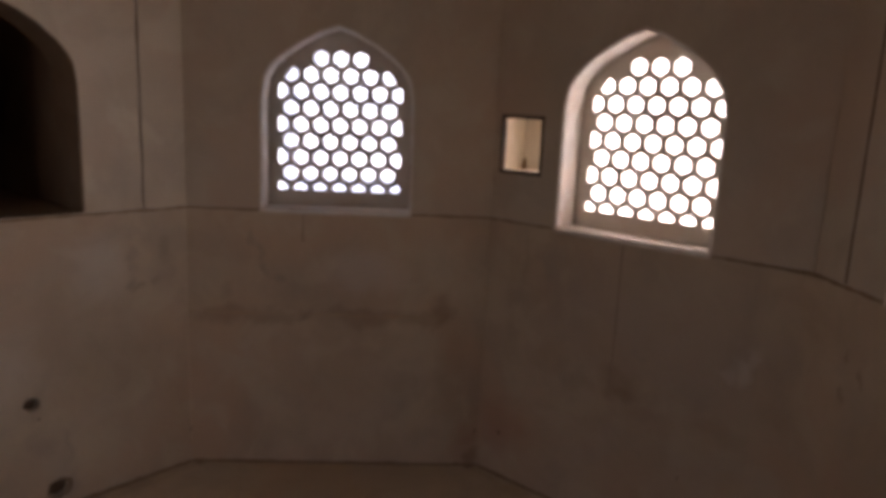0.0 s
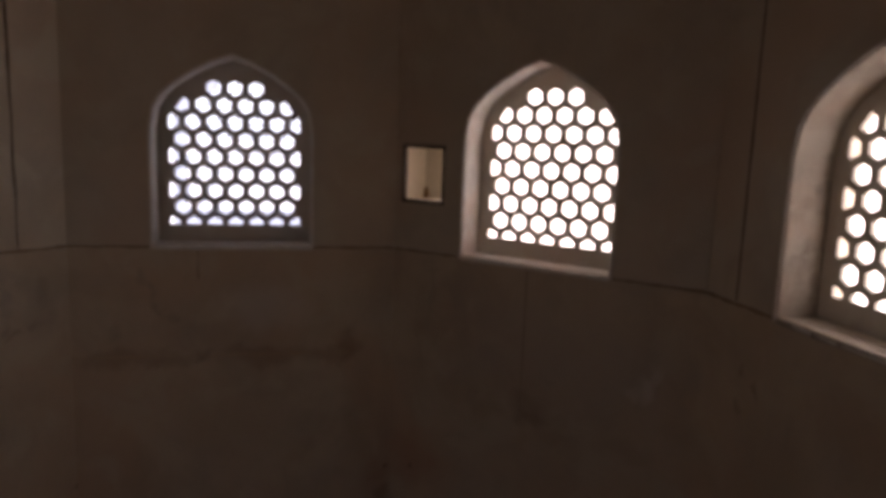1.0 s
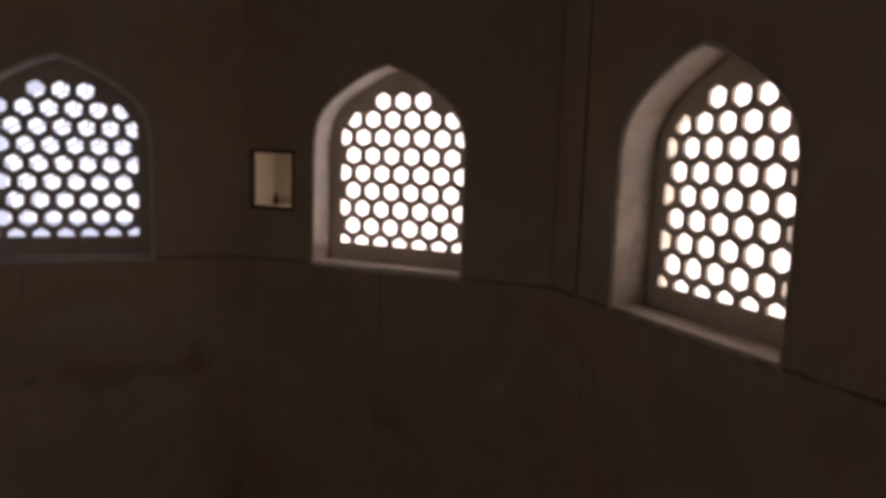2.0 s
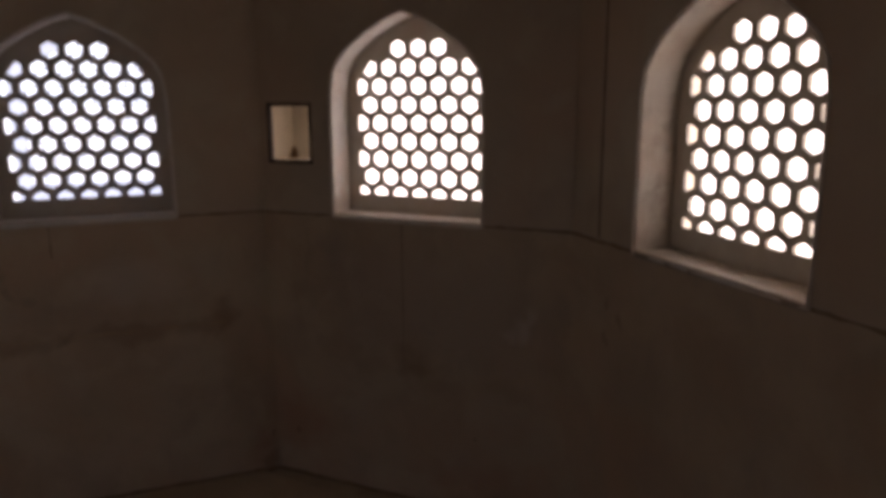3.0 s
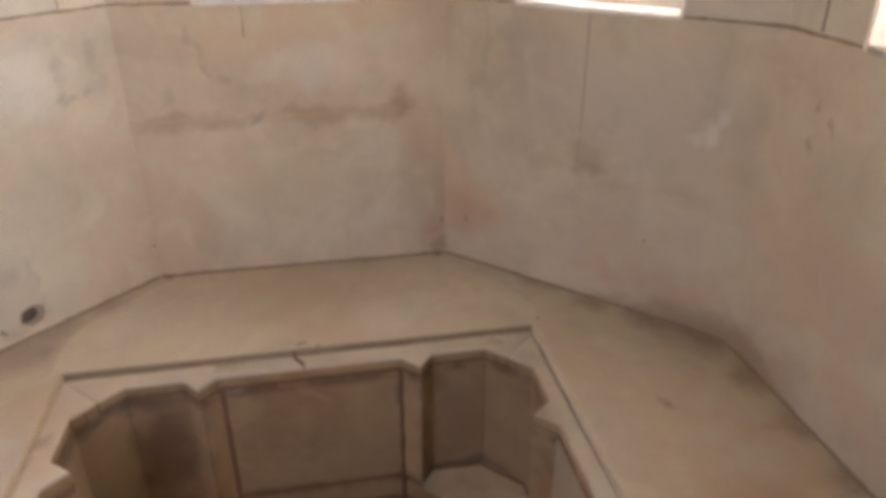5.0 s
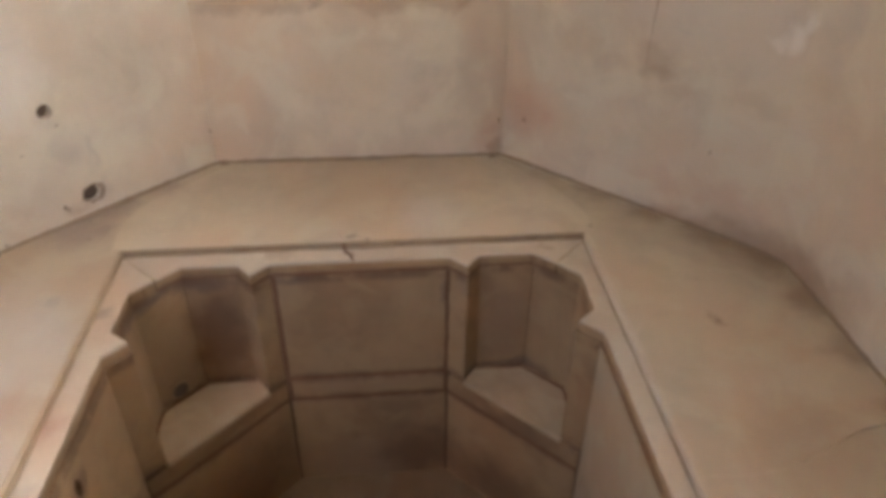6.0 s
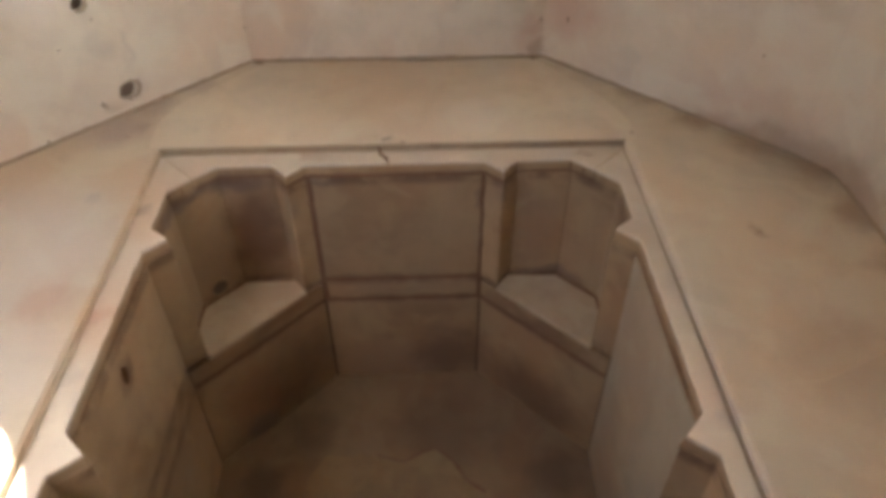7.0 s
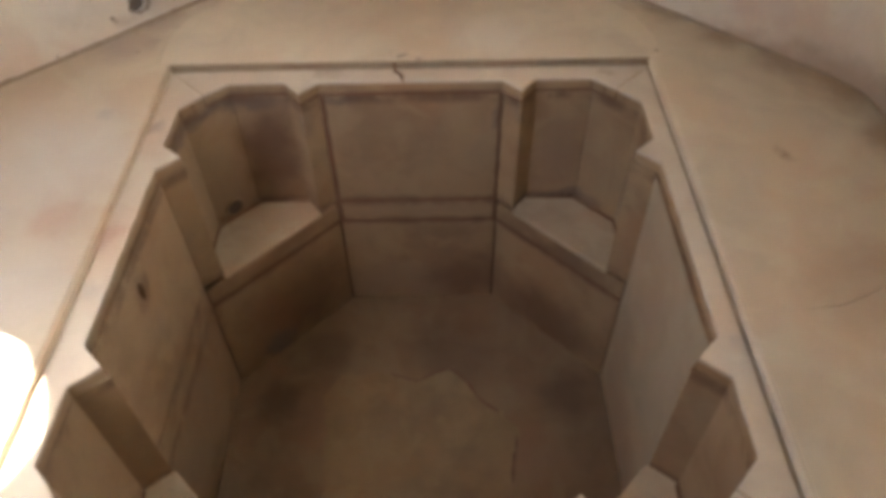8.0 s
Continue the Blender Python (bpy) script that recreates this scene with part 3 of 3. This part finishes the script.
part("slab", plate([worn(rect(-0.640, 0.640, LEDGE + 0.0045, 2.95), 0.06, 0.002, 6), arch(HALFW + 0.001, SILL + 0.006, SPRING, APEX),
                    rect(-0.604, -0.400, 1.356, 1.587)], 0.012, 0.0015, 0.005), UPPER, WALLS["diagonal_right"])
part("slab", plate([worn(rect(-0.474, 0.640, LEDGE + 0.0045, 2.95), 0.06, 0.002, 9), shifted(arch(HALFW + 0.001, SILL + 0.006, 1.600, 1.881), 0.017)], 0.012, 0.0015, 0.005),
     UPPER, WALLS["right"])

for name in ("back", "diagonal_right", "right", "diagonal_left"):
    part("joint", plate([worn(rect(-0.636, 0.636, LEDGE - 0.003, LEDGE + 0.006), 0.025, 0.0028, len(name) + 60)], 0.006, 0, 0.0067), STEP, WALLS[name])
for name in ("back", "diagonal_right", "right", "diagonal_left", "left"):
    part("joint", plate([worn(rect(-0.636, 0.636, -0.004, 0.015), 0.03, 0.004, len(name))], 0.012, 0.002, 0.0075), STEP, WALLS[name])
part("joint", plate([rect(0.458, 0.464, LEDGE + 0.012, 2.94)], 0.003, 0, 0.0), MORTAR, WALLS["diagonal_left"])
part("joint", plate([rect(-0.481, -0.473, LEDGE + 0.012, 2.94)], 0.003, 0, 0.006), MORTAR, WALLS["right"])

# ---- lattice windows ----
PITCH, ROW, HOLE_R = 0.0838, 0.0697, 0.0320
ENVELOPE = [(1, 0, 0.262), (-1, 0, 0.262), (0, -1, -1.229), (0, 1, 1.832),
            (0.80, 0.60, 1.2085), (-0.80, 0.60, 1.2085)]


def lattice(apex, spring, k, hole_r=HOLE_R, depth=0.020, z=-0.122):
    holes = []
    for r in range(9):
        zc = 1.788 - r * ROW
        cols = [c - 3 for c in range(7)] if r % 2 == 0 else [c - 2.5 for c in range(6)]
        if r == 0:
            cols = [-1, 0, 1]
        for c in cols:
            hexagon = [(c * PITCH + hole_r * math.sin(radians(60 * i)), zc + 0.96 * hole_r * math.cos(radians(60 * i))) for i in range(6)]
            hexagon = [(x, 1.229 + (z - 1.229) * k) for x, z in clip(hexagon, ENVELOPE)]
            if hexagon and area(hexagon) > 0.0003:
                holes.append(hexagon)
    return plate([arch(HALFW, SILL, spring, apex, 0.012)] + holes, depth, 0.004, z)


def ring(outer, inner, depth, z, bevel=0.002):
    return plate([outer, inner], depth, bevel, z)


def window(name, m, label, apex=APEX, spring=SPRING, k=1.0, reveal=REVEAL):
    base = tagged(new(name), label, "window", "lattice windows", "structure")
    base.matrix_basis = m
    part("lattice_screen", lattice(apex, spring, k), LATTICE, base, "pierced stone screen of hexagons")
    part("reveal", ring(arch(HALFW, SILL, spring, apex, 0.008), arch(HALFW, SILL, spring, apex, -0.004), 0.1235, 0.0065, 0.003), reveal, base,
         "whitewashed arched reveal")
    # edge whiter than the wall: the glare on it is put into the colour
    part("moulding", ring(arch(HALFW, SILL, spring, apex, 0.010), arch(HALFW, SILL, spring, apex, 0.001), 0.014, 0.011, 0.003), REVEAL, base, "thin raised edge, glare put into its white")
    part("window_sill", plate([worn(rect(-0.309, 0.309, -0.124, 0.010), 0.03, 0.0025, len(label))], 0.018, 0.004, 0.0), reveal, base,
         "chipped pale stone sill", pose(0, SILL - 0.015, 0, 90, 0, 0))
    return base


first = window("window_1", side(90) @ pose(-0.017, 0, 0), "arched window with a pierced hexagon stone screen, bluish light")
part("outer_reveal", ring(arch(HALFW, SILL, SPRING, APEX, 0.05), arch(HALFW, SILL, SPRING, APEX, 0.008), 0.225, -0.1995, 0.002), REVEAL, first, "whitewashed outer reveal")
part("outer_screen", lattice(APEX, SPRING, 1.0, 0.0420, 0.010, -0.40), THIN, first, "thin pale outer screen of hexagons", pose(0.030, 0.036, 0))
window("window_2", side(45), "arched window with a pierced hexagon stone screen, bright reveal")
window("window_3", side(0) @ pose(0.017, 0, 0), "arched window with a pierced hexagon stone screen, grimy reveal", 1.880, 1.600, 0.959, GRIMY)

# ---- small square opening with its light shaft ----
def box_mesh(x0, x1, y0, y1, z0, z1):
    return plate([rect(x0, x1, y0, y1)], z1 - z0, 0.0, z1)


hatch = tagged(new("wall_hatch"), "small square wall opening with dark wooden frame, sunlit cream inside", "opening", kind="structure")
hatch.matrix_basis = side(45)
part("frame", plate([rect(-0.608, -0.396, 1.352, 1.591), rect(-0.594, -0.410, 1.366, 1.577)], 0.02, 0.002, 0.006), WOOD, hatch, "thin dark wooden frame")

part("back_plate", box_mesh(-0.63, -0.488, 1.33, 1.62, -0.18, -0.150), CREAM, hatch)
part("jamb", box_mesh(-0.622, -0.5985, 1.36, 1.583, -0.150, -0.008), CREAM, hatch)
part("sill", box_mesh(-0.62, -0.40, 1.345, 1.3625, -0.20, -0.008), CREAM, hatch)

peg = plate([[(-0.009, 0.0), (0.009, 0.0), (0.006, 0.034), (0.002, 0.046), (-0.003, 0.046), (-0.006, 0.030)]], 0.014, 0.003, 0.0)
part("peg", peg, WOODY, hatch, "small worn brown wooden peg", pose(-0.582, 1.363, -0.128))

# ---- dark niche ----
niche = tagged(new("niche"), "deep dark arched recess in the cream wall", "niche", kind="structure")
niche.matrix_basis = side(135)
# lining darkened to stand for the unlit depth
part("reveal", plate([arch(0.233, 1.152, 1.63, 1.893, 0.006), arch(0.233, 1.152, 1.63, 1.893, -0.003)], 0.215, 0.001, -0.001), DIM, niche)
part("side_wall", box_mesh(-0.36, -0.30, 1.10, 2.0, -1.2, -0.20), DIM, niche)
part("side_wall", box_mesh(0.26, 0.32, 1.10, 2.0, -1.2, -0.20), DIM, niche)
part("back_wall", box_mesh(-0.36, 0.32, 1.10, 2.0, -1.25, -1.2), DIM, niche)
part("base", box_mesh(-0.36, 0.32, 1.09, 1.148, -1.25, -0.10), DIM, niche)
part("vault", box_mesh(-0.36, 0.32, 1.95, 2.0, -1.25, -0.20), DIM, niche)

# dark ends set behind the wall holes stand for their unlit depth
part("hole_end", box_mesh(-0.05, 0.15, 0.02, 0.52, -0.24, -0.204), UNLIT, WALLS["diagonal_left"])
part("hole_end", plate([circle(0.005, 0.455, 0.030, 0.030)], 0.01, 0, -0.030), UNLIT, WALLS["diagonal_left"])
part("chipped_ring", plate([circle(0.086, 0.091, 0.056, 0.049, 18, 0.003, 6), circle(0.081, 0.090, 0.037, 0.034, 14, 0.003, 7)], 0.003, 0, 0.0025), DIM,
     WALLS["diagonal_left"])
part("joint", plate([worn(rect(-0.636, 0.462, 0.6985, 0.7060), 0.03, 0.0045, 41)], 0.004, 0, 0.0066), SEAT, WALLS["back"])
part("joint", plate([worn(rect(-0.1585, -0.1525, 0.715, 1.02), 0.04, 0.002, 43)], 0.004, 0, 0.0064), WALL, WALLS["back"])
part("crack", plate([worn(rect(-0.1580, -0.1525, 1.02, 1.145), 0.03, 0.0018, 46)], 0.004, 0, 0.0064), STEP, WALLS["back"])
part("joint", plate([worn([(-0.0165, 0.57), (-0.0120, 0.60), (-0.0085, 0.80), (-0.0075, 1.146), (-0.0140, 1.146), (-0.0135, 0.80)], 0.05, 0.0012, 44)], 0.004, 0, 0.0063),
     DIRT, WALLS["diagonal_right"])
PITS = [("diagonal_left", -0.265, 0.022, 0.006, 0.004), ("diagonal_left", -0.031, 0.075, 0.006, 0.010), ("diagonal_left", -0.020, 0.062, 0.004, 0.005),
        ("diagonal_left", 0.030, 0.395, 0.006, 0.003), ("diagonal_left", 0.634, 0.160, 0.003, 0.008), ("back", 0.622, 0.175, 0.003, 0.012),
        ("diagonal_right", -0.525, 0.209, 0.004, 0.011), ("diagonal_right", 0.290, 0.320, 0.003, 0.009), ("diagonal_left", -0.113, 0.327, 0.004, 0.003)]
for k, (name, u, z, ru, rz) in enumerate(PITS):
    part("pit", plate([circle(u, z, ru, rz, 9, 0.0012, k)], 0.003, 0, 0.0066), MORTAR, WALLS[name])
part("joint", plate([worn(rect(0.4215, 0.4285, 0.05, 0.696), 0.05, 0.0015, 42)], 0.004, 0, 0.0064), WALL, WALLS["back"])
part("hole_end", plate([circle(0.080, 0.090, 0.042, 0.040)], 0.01, 0, -0.022), UNLIT, WALLS["diagonal_left"])

# ---- sunken bath ----
bath = tagged(new("sunken_bath"), "octagonal sunken marble bath with scalloped rim, corner seats, empty", "bath")
QUARTER = [(0.33, 0.795), (0.395, 0.730), (0.45, 0.797), (0.65, 0.797), (0.7235, 0.7285)]


def turned(k):
    return pose(0, 0, 0, 0, 0, -90 * k)


gap = 0.0003
inner = [(x - gap * (x > 0.72), y) for x, y in QUARTER]
full = [(-0.905, 0.905)] + [(0.905, 0.905)] + inner[::-1] + [(-x, y) for x, y in inner]
for k in range(1, 4):
    part("rim_slab", plate([worn(full, 0.04, 0.0026, k)], 0.013, 0.0012, -0.030), RIM, bath, "", turned(k))
crack = [(-0.062, 0.905), (-0.056, 0.875), (-0.047, 0.852), (-0.024, 0.828), (-0.030, 0.795)]
part("rim_slab", plate([[(-0.905, 0.905)] + [(x - 0.001, y) for x, y in crack] + [(-x, y) for x, y in inner]], 0.013, 0.0012, -0.030),
     RIM, bath, "cracked cream marble rim")
part("rim_slab", plate([[(x + 0.006, y) for x, y in crack][::-1] + [(0.905, 0.905)] + inner[::-1]], 0.013, 0.0012, -0.030),
     RIM, bath, "cracked cream marble rim")

for k in range(4):
    part("rim_course", plate([worn(full, 0.06, 0.0016, k + 20)], 0.033, 0.001, -0.0432), BATH, bath, "stained under-edge of the rim", turned(k))
    if k in (1, 2):
        part("rim_bead", plate([circle(0, 0, 0.0120, 0.0120, 14)], 1.744, 0, 0.872), RIM, bath, "", turned(k) @ pose(0, 0.8695, -0.0117, 0, 90, 0))

# dirt and shade of the far step put in as a dark strip
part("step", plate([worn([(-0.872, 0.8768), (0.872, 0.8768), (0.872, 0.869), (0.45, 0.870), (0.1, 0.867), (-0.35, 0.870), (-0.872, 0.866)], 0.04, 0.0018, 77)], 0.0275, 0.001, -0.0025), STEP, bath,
     "brown step above the rim, dirt and shade in its colour")
part("step", plate([worn([(-0.8768, 0.865), (-0.8768, -0.87), (-0.868, -0.87), (-0.866, 0.0), (-0.868, 0.865)], 0.06, 0.0015, 78)], 0.026, 0.001, -0.004), SEAT, bath)
part("joint", plate([worn(rect(0.8540, 0.8580, -0.87, 0.862), 0.05, 0.0012, 79)], 0.003, 0, -0.0287), STEP, bath, "dark line beside the raised bead, shade in its colour")
part("filler", plate([worn(rect(0.870, 0.888, -0.87, 0.868), 0.05, 0.0008, 80)], 0.012, 0, -0.0010), RIM, bath)
part("crack", plate([ribbon([(-0.060, 0.866), (-0.056, 0.850), (-0.034, 0.828), (-0.030, 0.797)], 0.014)], 0.003, 0, -0.0288), JOINT, bath, "dark zigzag crack")
part("crack", plate([ribbon([(-0.064, -0.003), (-0.058, -0.016), (-0.061, -0.030)], 0.014)], 0.004, 0, 0.001), JOINT, bath, "", side(90, 0.868))
part("crack", plate([ribbon([(-0.031, -0.044), (-0.027, -0.060), (-0.030, -0.076)], 0.012)], 0.004, 0, 0.001), JOINT, bath, "", side(90, 0.7955))

FLAT = 0.786
half_under = [(0.33, 0.785), (0.395, 0.7205), (0.45, 0.796), (0.65, 0.796), (0.723, 0.728)]
under = [(-0.905, 0.905), (0.905, 0.905)] + half_under[::-1] + [(-x, y) for x, y in half_under]
DEEP = -1.245
wall_m = [side(90 - 90 * k, FLAT) for k in range(4)]
for k in range(4):
    hole = [circle(-0.024, -0.196, 0.015, 0.036, 14, 0.002, 9)] if k == 3 else []
    m = wall_m[k]
    if k == 1:
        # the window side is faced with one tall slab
        part("panel", plate([worn(rect(-0.325, 0.325, DEEP, -0.084), 0.06, 0.002, k)], 0.020, 0.002, 0.0), LIT_BATH, bath, "", m)
    else:
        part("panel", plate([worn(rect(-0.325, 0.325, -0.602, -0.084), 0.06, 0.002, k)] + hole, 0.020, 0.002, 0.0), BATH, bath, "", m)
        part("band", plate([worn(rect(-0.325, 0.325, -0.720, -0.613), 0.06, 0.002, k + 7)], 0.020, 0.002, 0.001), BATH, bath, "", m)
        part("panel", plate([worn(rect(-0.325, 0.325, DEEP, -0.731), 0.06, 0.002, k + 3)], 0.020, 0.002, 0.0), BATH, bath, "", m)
        part("joint", plate([worn(rect(-0.324, 0.324, -0.617, -0.598), 0.05, 0.002, k + 30)], 0.008, 0, 0.0016), BATH if k == 3 else JOINT, bath, "", m)
        part("joint", plate([worn(rect(-0.324, 0.324, -0.735, -0.716), 0.05, 0.002, k + 34)], 0.008, 0, 0.0016), BATH if k == 3 else JOINT, bath, "", m)
    # far side: the shade line under the rim put in as a dark strip
    part("joint", plate([worn(under, 0.05, 0.0012, k + 50)], 0.0075, 0, -0.0764), JOINT if k == 0 else BATH, bath, "", turned(k))
    part("shell", plate([rect(-0.95, 0.95, DEEP - 0.05, -0.076)], 0.03, 0, -0.13), MORTAR, bath, "", m)
    part("backing", plate([rect(-0.34, 0.34, DEEP - 0.05, -0.076)] + [circle(-0.024, -0.196, 0.016, 0.034)] * (k == 3), 0.02, 0, -0.008), MORTAR, bath, "", m)
    # corner: diagonal front, seat, posts, niche walls
    d = side(45 - 90 * k, (0.33 + FLAT) / math.sqrt(2))
    hw = (FLAT - 0.33) / math.sqrt(2)
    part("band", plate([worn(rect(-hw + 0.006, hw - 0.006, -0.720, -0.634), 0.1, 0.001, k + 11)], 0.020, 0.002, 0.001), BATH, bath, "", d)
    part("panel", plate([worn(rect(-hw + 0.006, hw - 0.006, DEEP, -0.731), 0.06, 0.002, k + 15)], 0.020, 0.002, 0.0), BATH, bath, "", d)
    part("joint", plate([worn(rect(-hw + 0.008, hw - 0.008, -0.734, -0.717), 0.05, 0.002, k + 38)], 0.008, 0, 0.0016), JOINT, bath, "", d)
    part("backing", plate([rect(-hw - 0.01, hw + 0.01, DEEP - 0.05, -0.64)], 0.02, 0, -0.008), MORTAR, bath, "", d)
    r = turned(k)
    part("corner_seat", plate([worn([(0.391, 0.716), (0.45, 0.815), (0.66, 0.815), (0.815, 0.66), (0.815, 0.45), (0.716, 0.391)], 0.1, 0.001, k)],
                              0.022, 0.003, -0.611), SEAT, bath, "cream stone corner seat, lit tone in its colour", r)
    part("joint", plate([worn(ribbon([(0.455, 0.793), (0.648, 0.793), (0.793, 0.648), (0.793, 0.455)], 0.016), 0.03, 0.0025, k + 70)], 0.004, 0, -0.6098), JOINT, bath,
         "dark dirt along the back of the seat", r)
    for flip in (False, True):
        loop = [(0.333, FLAT + 0.001), (0.3945, FLAT - 0.0615), (0.452, 0.797), (0.452, 0.88), (0.333, 0.88)]
        loop = [(y, x) for x, y in loop][::-1] if flip else loop
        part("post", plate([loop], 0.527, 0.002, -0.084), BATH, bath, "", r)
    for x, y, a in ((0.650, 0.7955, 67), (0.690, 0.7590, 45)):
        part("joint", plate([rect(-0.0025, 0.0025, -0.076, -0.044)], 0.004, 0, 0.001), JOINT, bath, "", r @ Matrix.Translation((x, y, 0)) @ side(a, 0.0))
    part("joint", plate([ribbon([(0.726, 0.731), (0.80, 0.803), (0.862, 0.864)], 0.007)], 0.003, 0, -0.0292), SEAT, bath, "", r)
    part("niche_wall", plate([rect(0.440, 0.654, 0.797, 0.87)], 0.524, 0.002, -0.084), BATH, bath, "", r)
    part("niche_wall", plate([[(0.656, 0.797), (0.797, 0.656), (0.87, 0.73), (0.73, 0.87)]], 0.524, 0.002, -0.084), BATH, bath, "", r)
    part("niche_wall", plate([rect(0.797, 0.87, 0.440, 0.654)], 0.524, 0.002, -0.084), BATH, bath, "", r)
part("water_hole", plate([circle(-0.024, -0.196, 0.024, 0.046, 14), circle(-0.024, -0.196, 0.013, 0.032, 14)], 0.09, 0, -0.021), UNLIT, bath, "dark water outlet hole", wall_m[3])
# dark end stands for the unlit depth of the outlet
part("hole_end", plate([rect(-0.06, 0.01, -0.26, -0.13)], 0.01, 0, -0.108), UNLIT, bath, "", wall_m[3])
spout = part("water_hole", plate([circle(0, 0, 0.041, 0.039, 18, 0.003), circle(0, 0, 0.033, 0.031, 14)], 0.014, 0.002, 0.008), BATH, bath, "dark water outlet hole",
             Matrix.Translation((-0.7365, 0.7165, -0.565)) @ side(135, 0.0))
part("hole_end", plate([circle(0, 0, 0.034, 0.032, 14)], 0.003, 0, 0.003), UNLIT, spout)
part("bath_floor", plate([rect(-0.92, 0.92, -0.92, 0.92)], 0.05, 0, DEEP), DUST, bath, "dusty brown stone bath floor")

# the pale worn middle of the bath floor and the breaks round it
middle = [(-0.413, 0.245), (-0.37, 0.32), (-0.313, 0.357), (-0.20, 0.352), (-0.112, 0.339), (-0.013, 0.309), (0.06, 0.345), (0.136, 0.364),
          (0.20, 0.30), (0.254, 0.206), (0.36, 0.13), (0.405, 0.04), (0.361, -0.148), (0.28, -0.35), (0.05, -0.46), (-0.25, -0.38), (-0.38, -0.20), (-0.39, 0.05)]
part("bedding", plate([worn(middle, 0.03, 0.016, 90)], 0.006, 0.002, DEEP + 0.0025), BED, bath, "pale worn middle of the bath floor")
for k, line in enumerate(([(-0.13, 0.345), (-0.05, 0.320), (-0.01, 0.305), (0.05, 0.345), (0.13, 0.368), (0.20, 0.30), (0.26, 0.205), (0.33, 0.15)],
                          [(0.40, 0.04), (0.375, -0.08), (0.365, -0.16)])):
    part("crack", plate([worn(ribbon(line, 0.010), 0.03, 0.004, k)], 0.004, 0, DEEP + 0.0045), MORTAR, bath, "dark crack in the bath floor")
# brown stained joints up the far panel
for k, (u, w) in enumerate(((-0.325, 0.022), (0.325, 0.016))):
    part("joint", plate([worn(rect(u - w / 2, u + w / 2, -0.72, -0.088), 0.04, 0.003, k + 95)], 0.004, 0, 0.0015), JOINT, bath, "", wall_m[0])

for k, (x, y, rx, ry) in enumerate([(-1.010, 0.957, 0.010, 0.004), (-1.048, 1.090, 0.006, 0.004), (0.896, 0.915, 0.004, 0.010), (1.168, 0.322, 0.009, 0.005)]):
    part("pit", plate([circle(x, y, rx, ry, 9, 0.0012, k)], 0.003, 0, 0.0016), DIRT, floor)

# ---- outside ----
ground = tagged(part("ground", plate([rect(-900, 900, -900, 900)], 0.5, 0, -6.0), SAND), "pale sandy ground far below the windows", "ground", kind="structure")
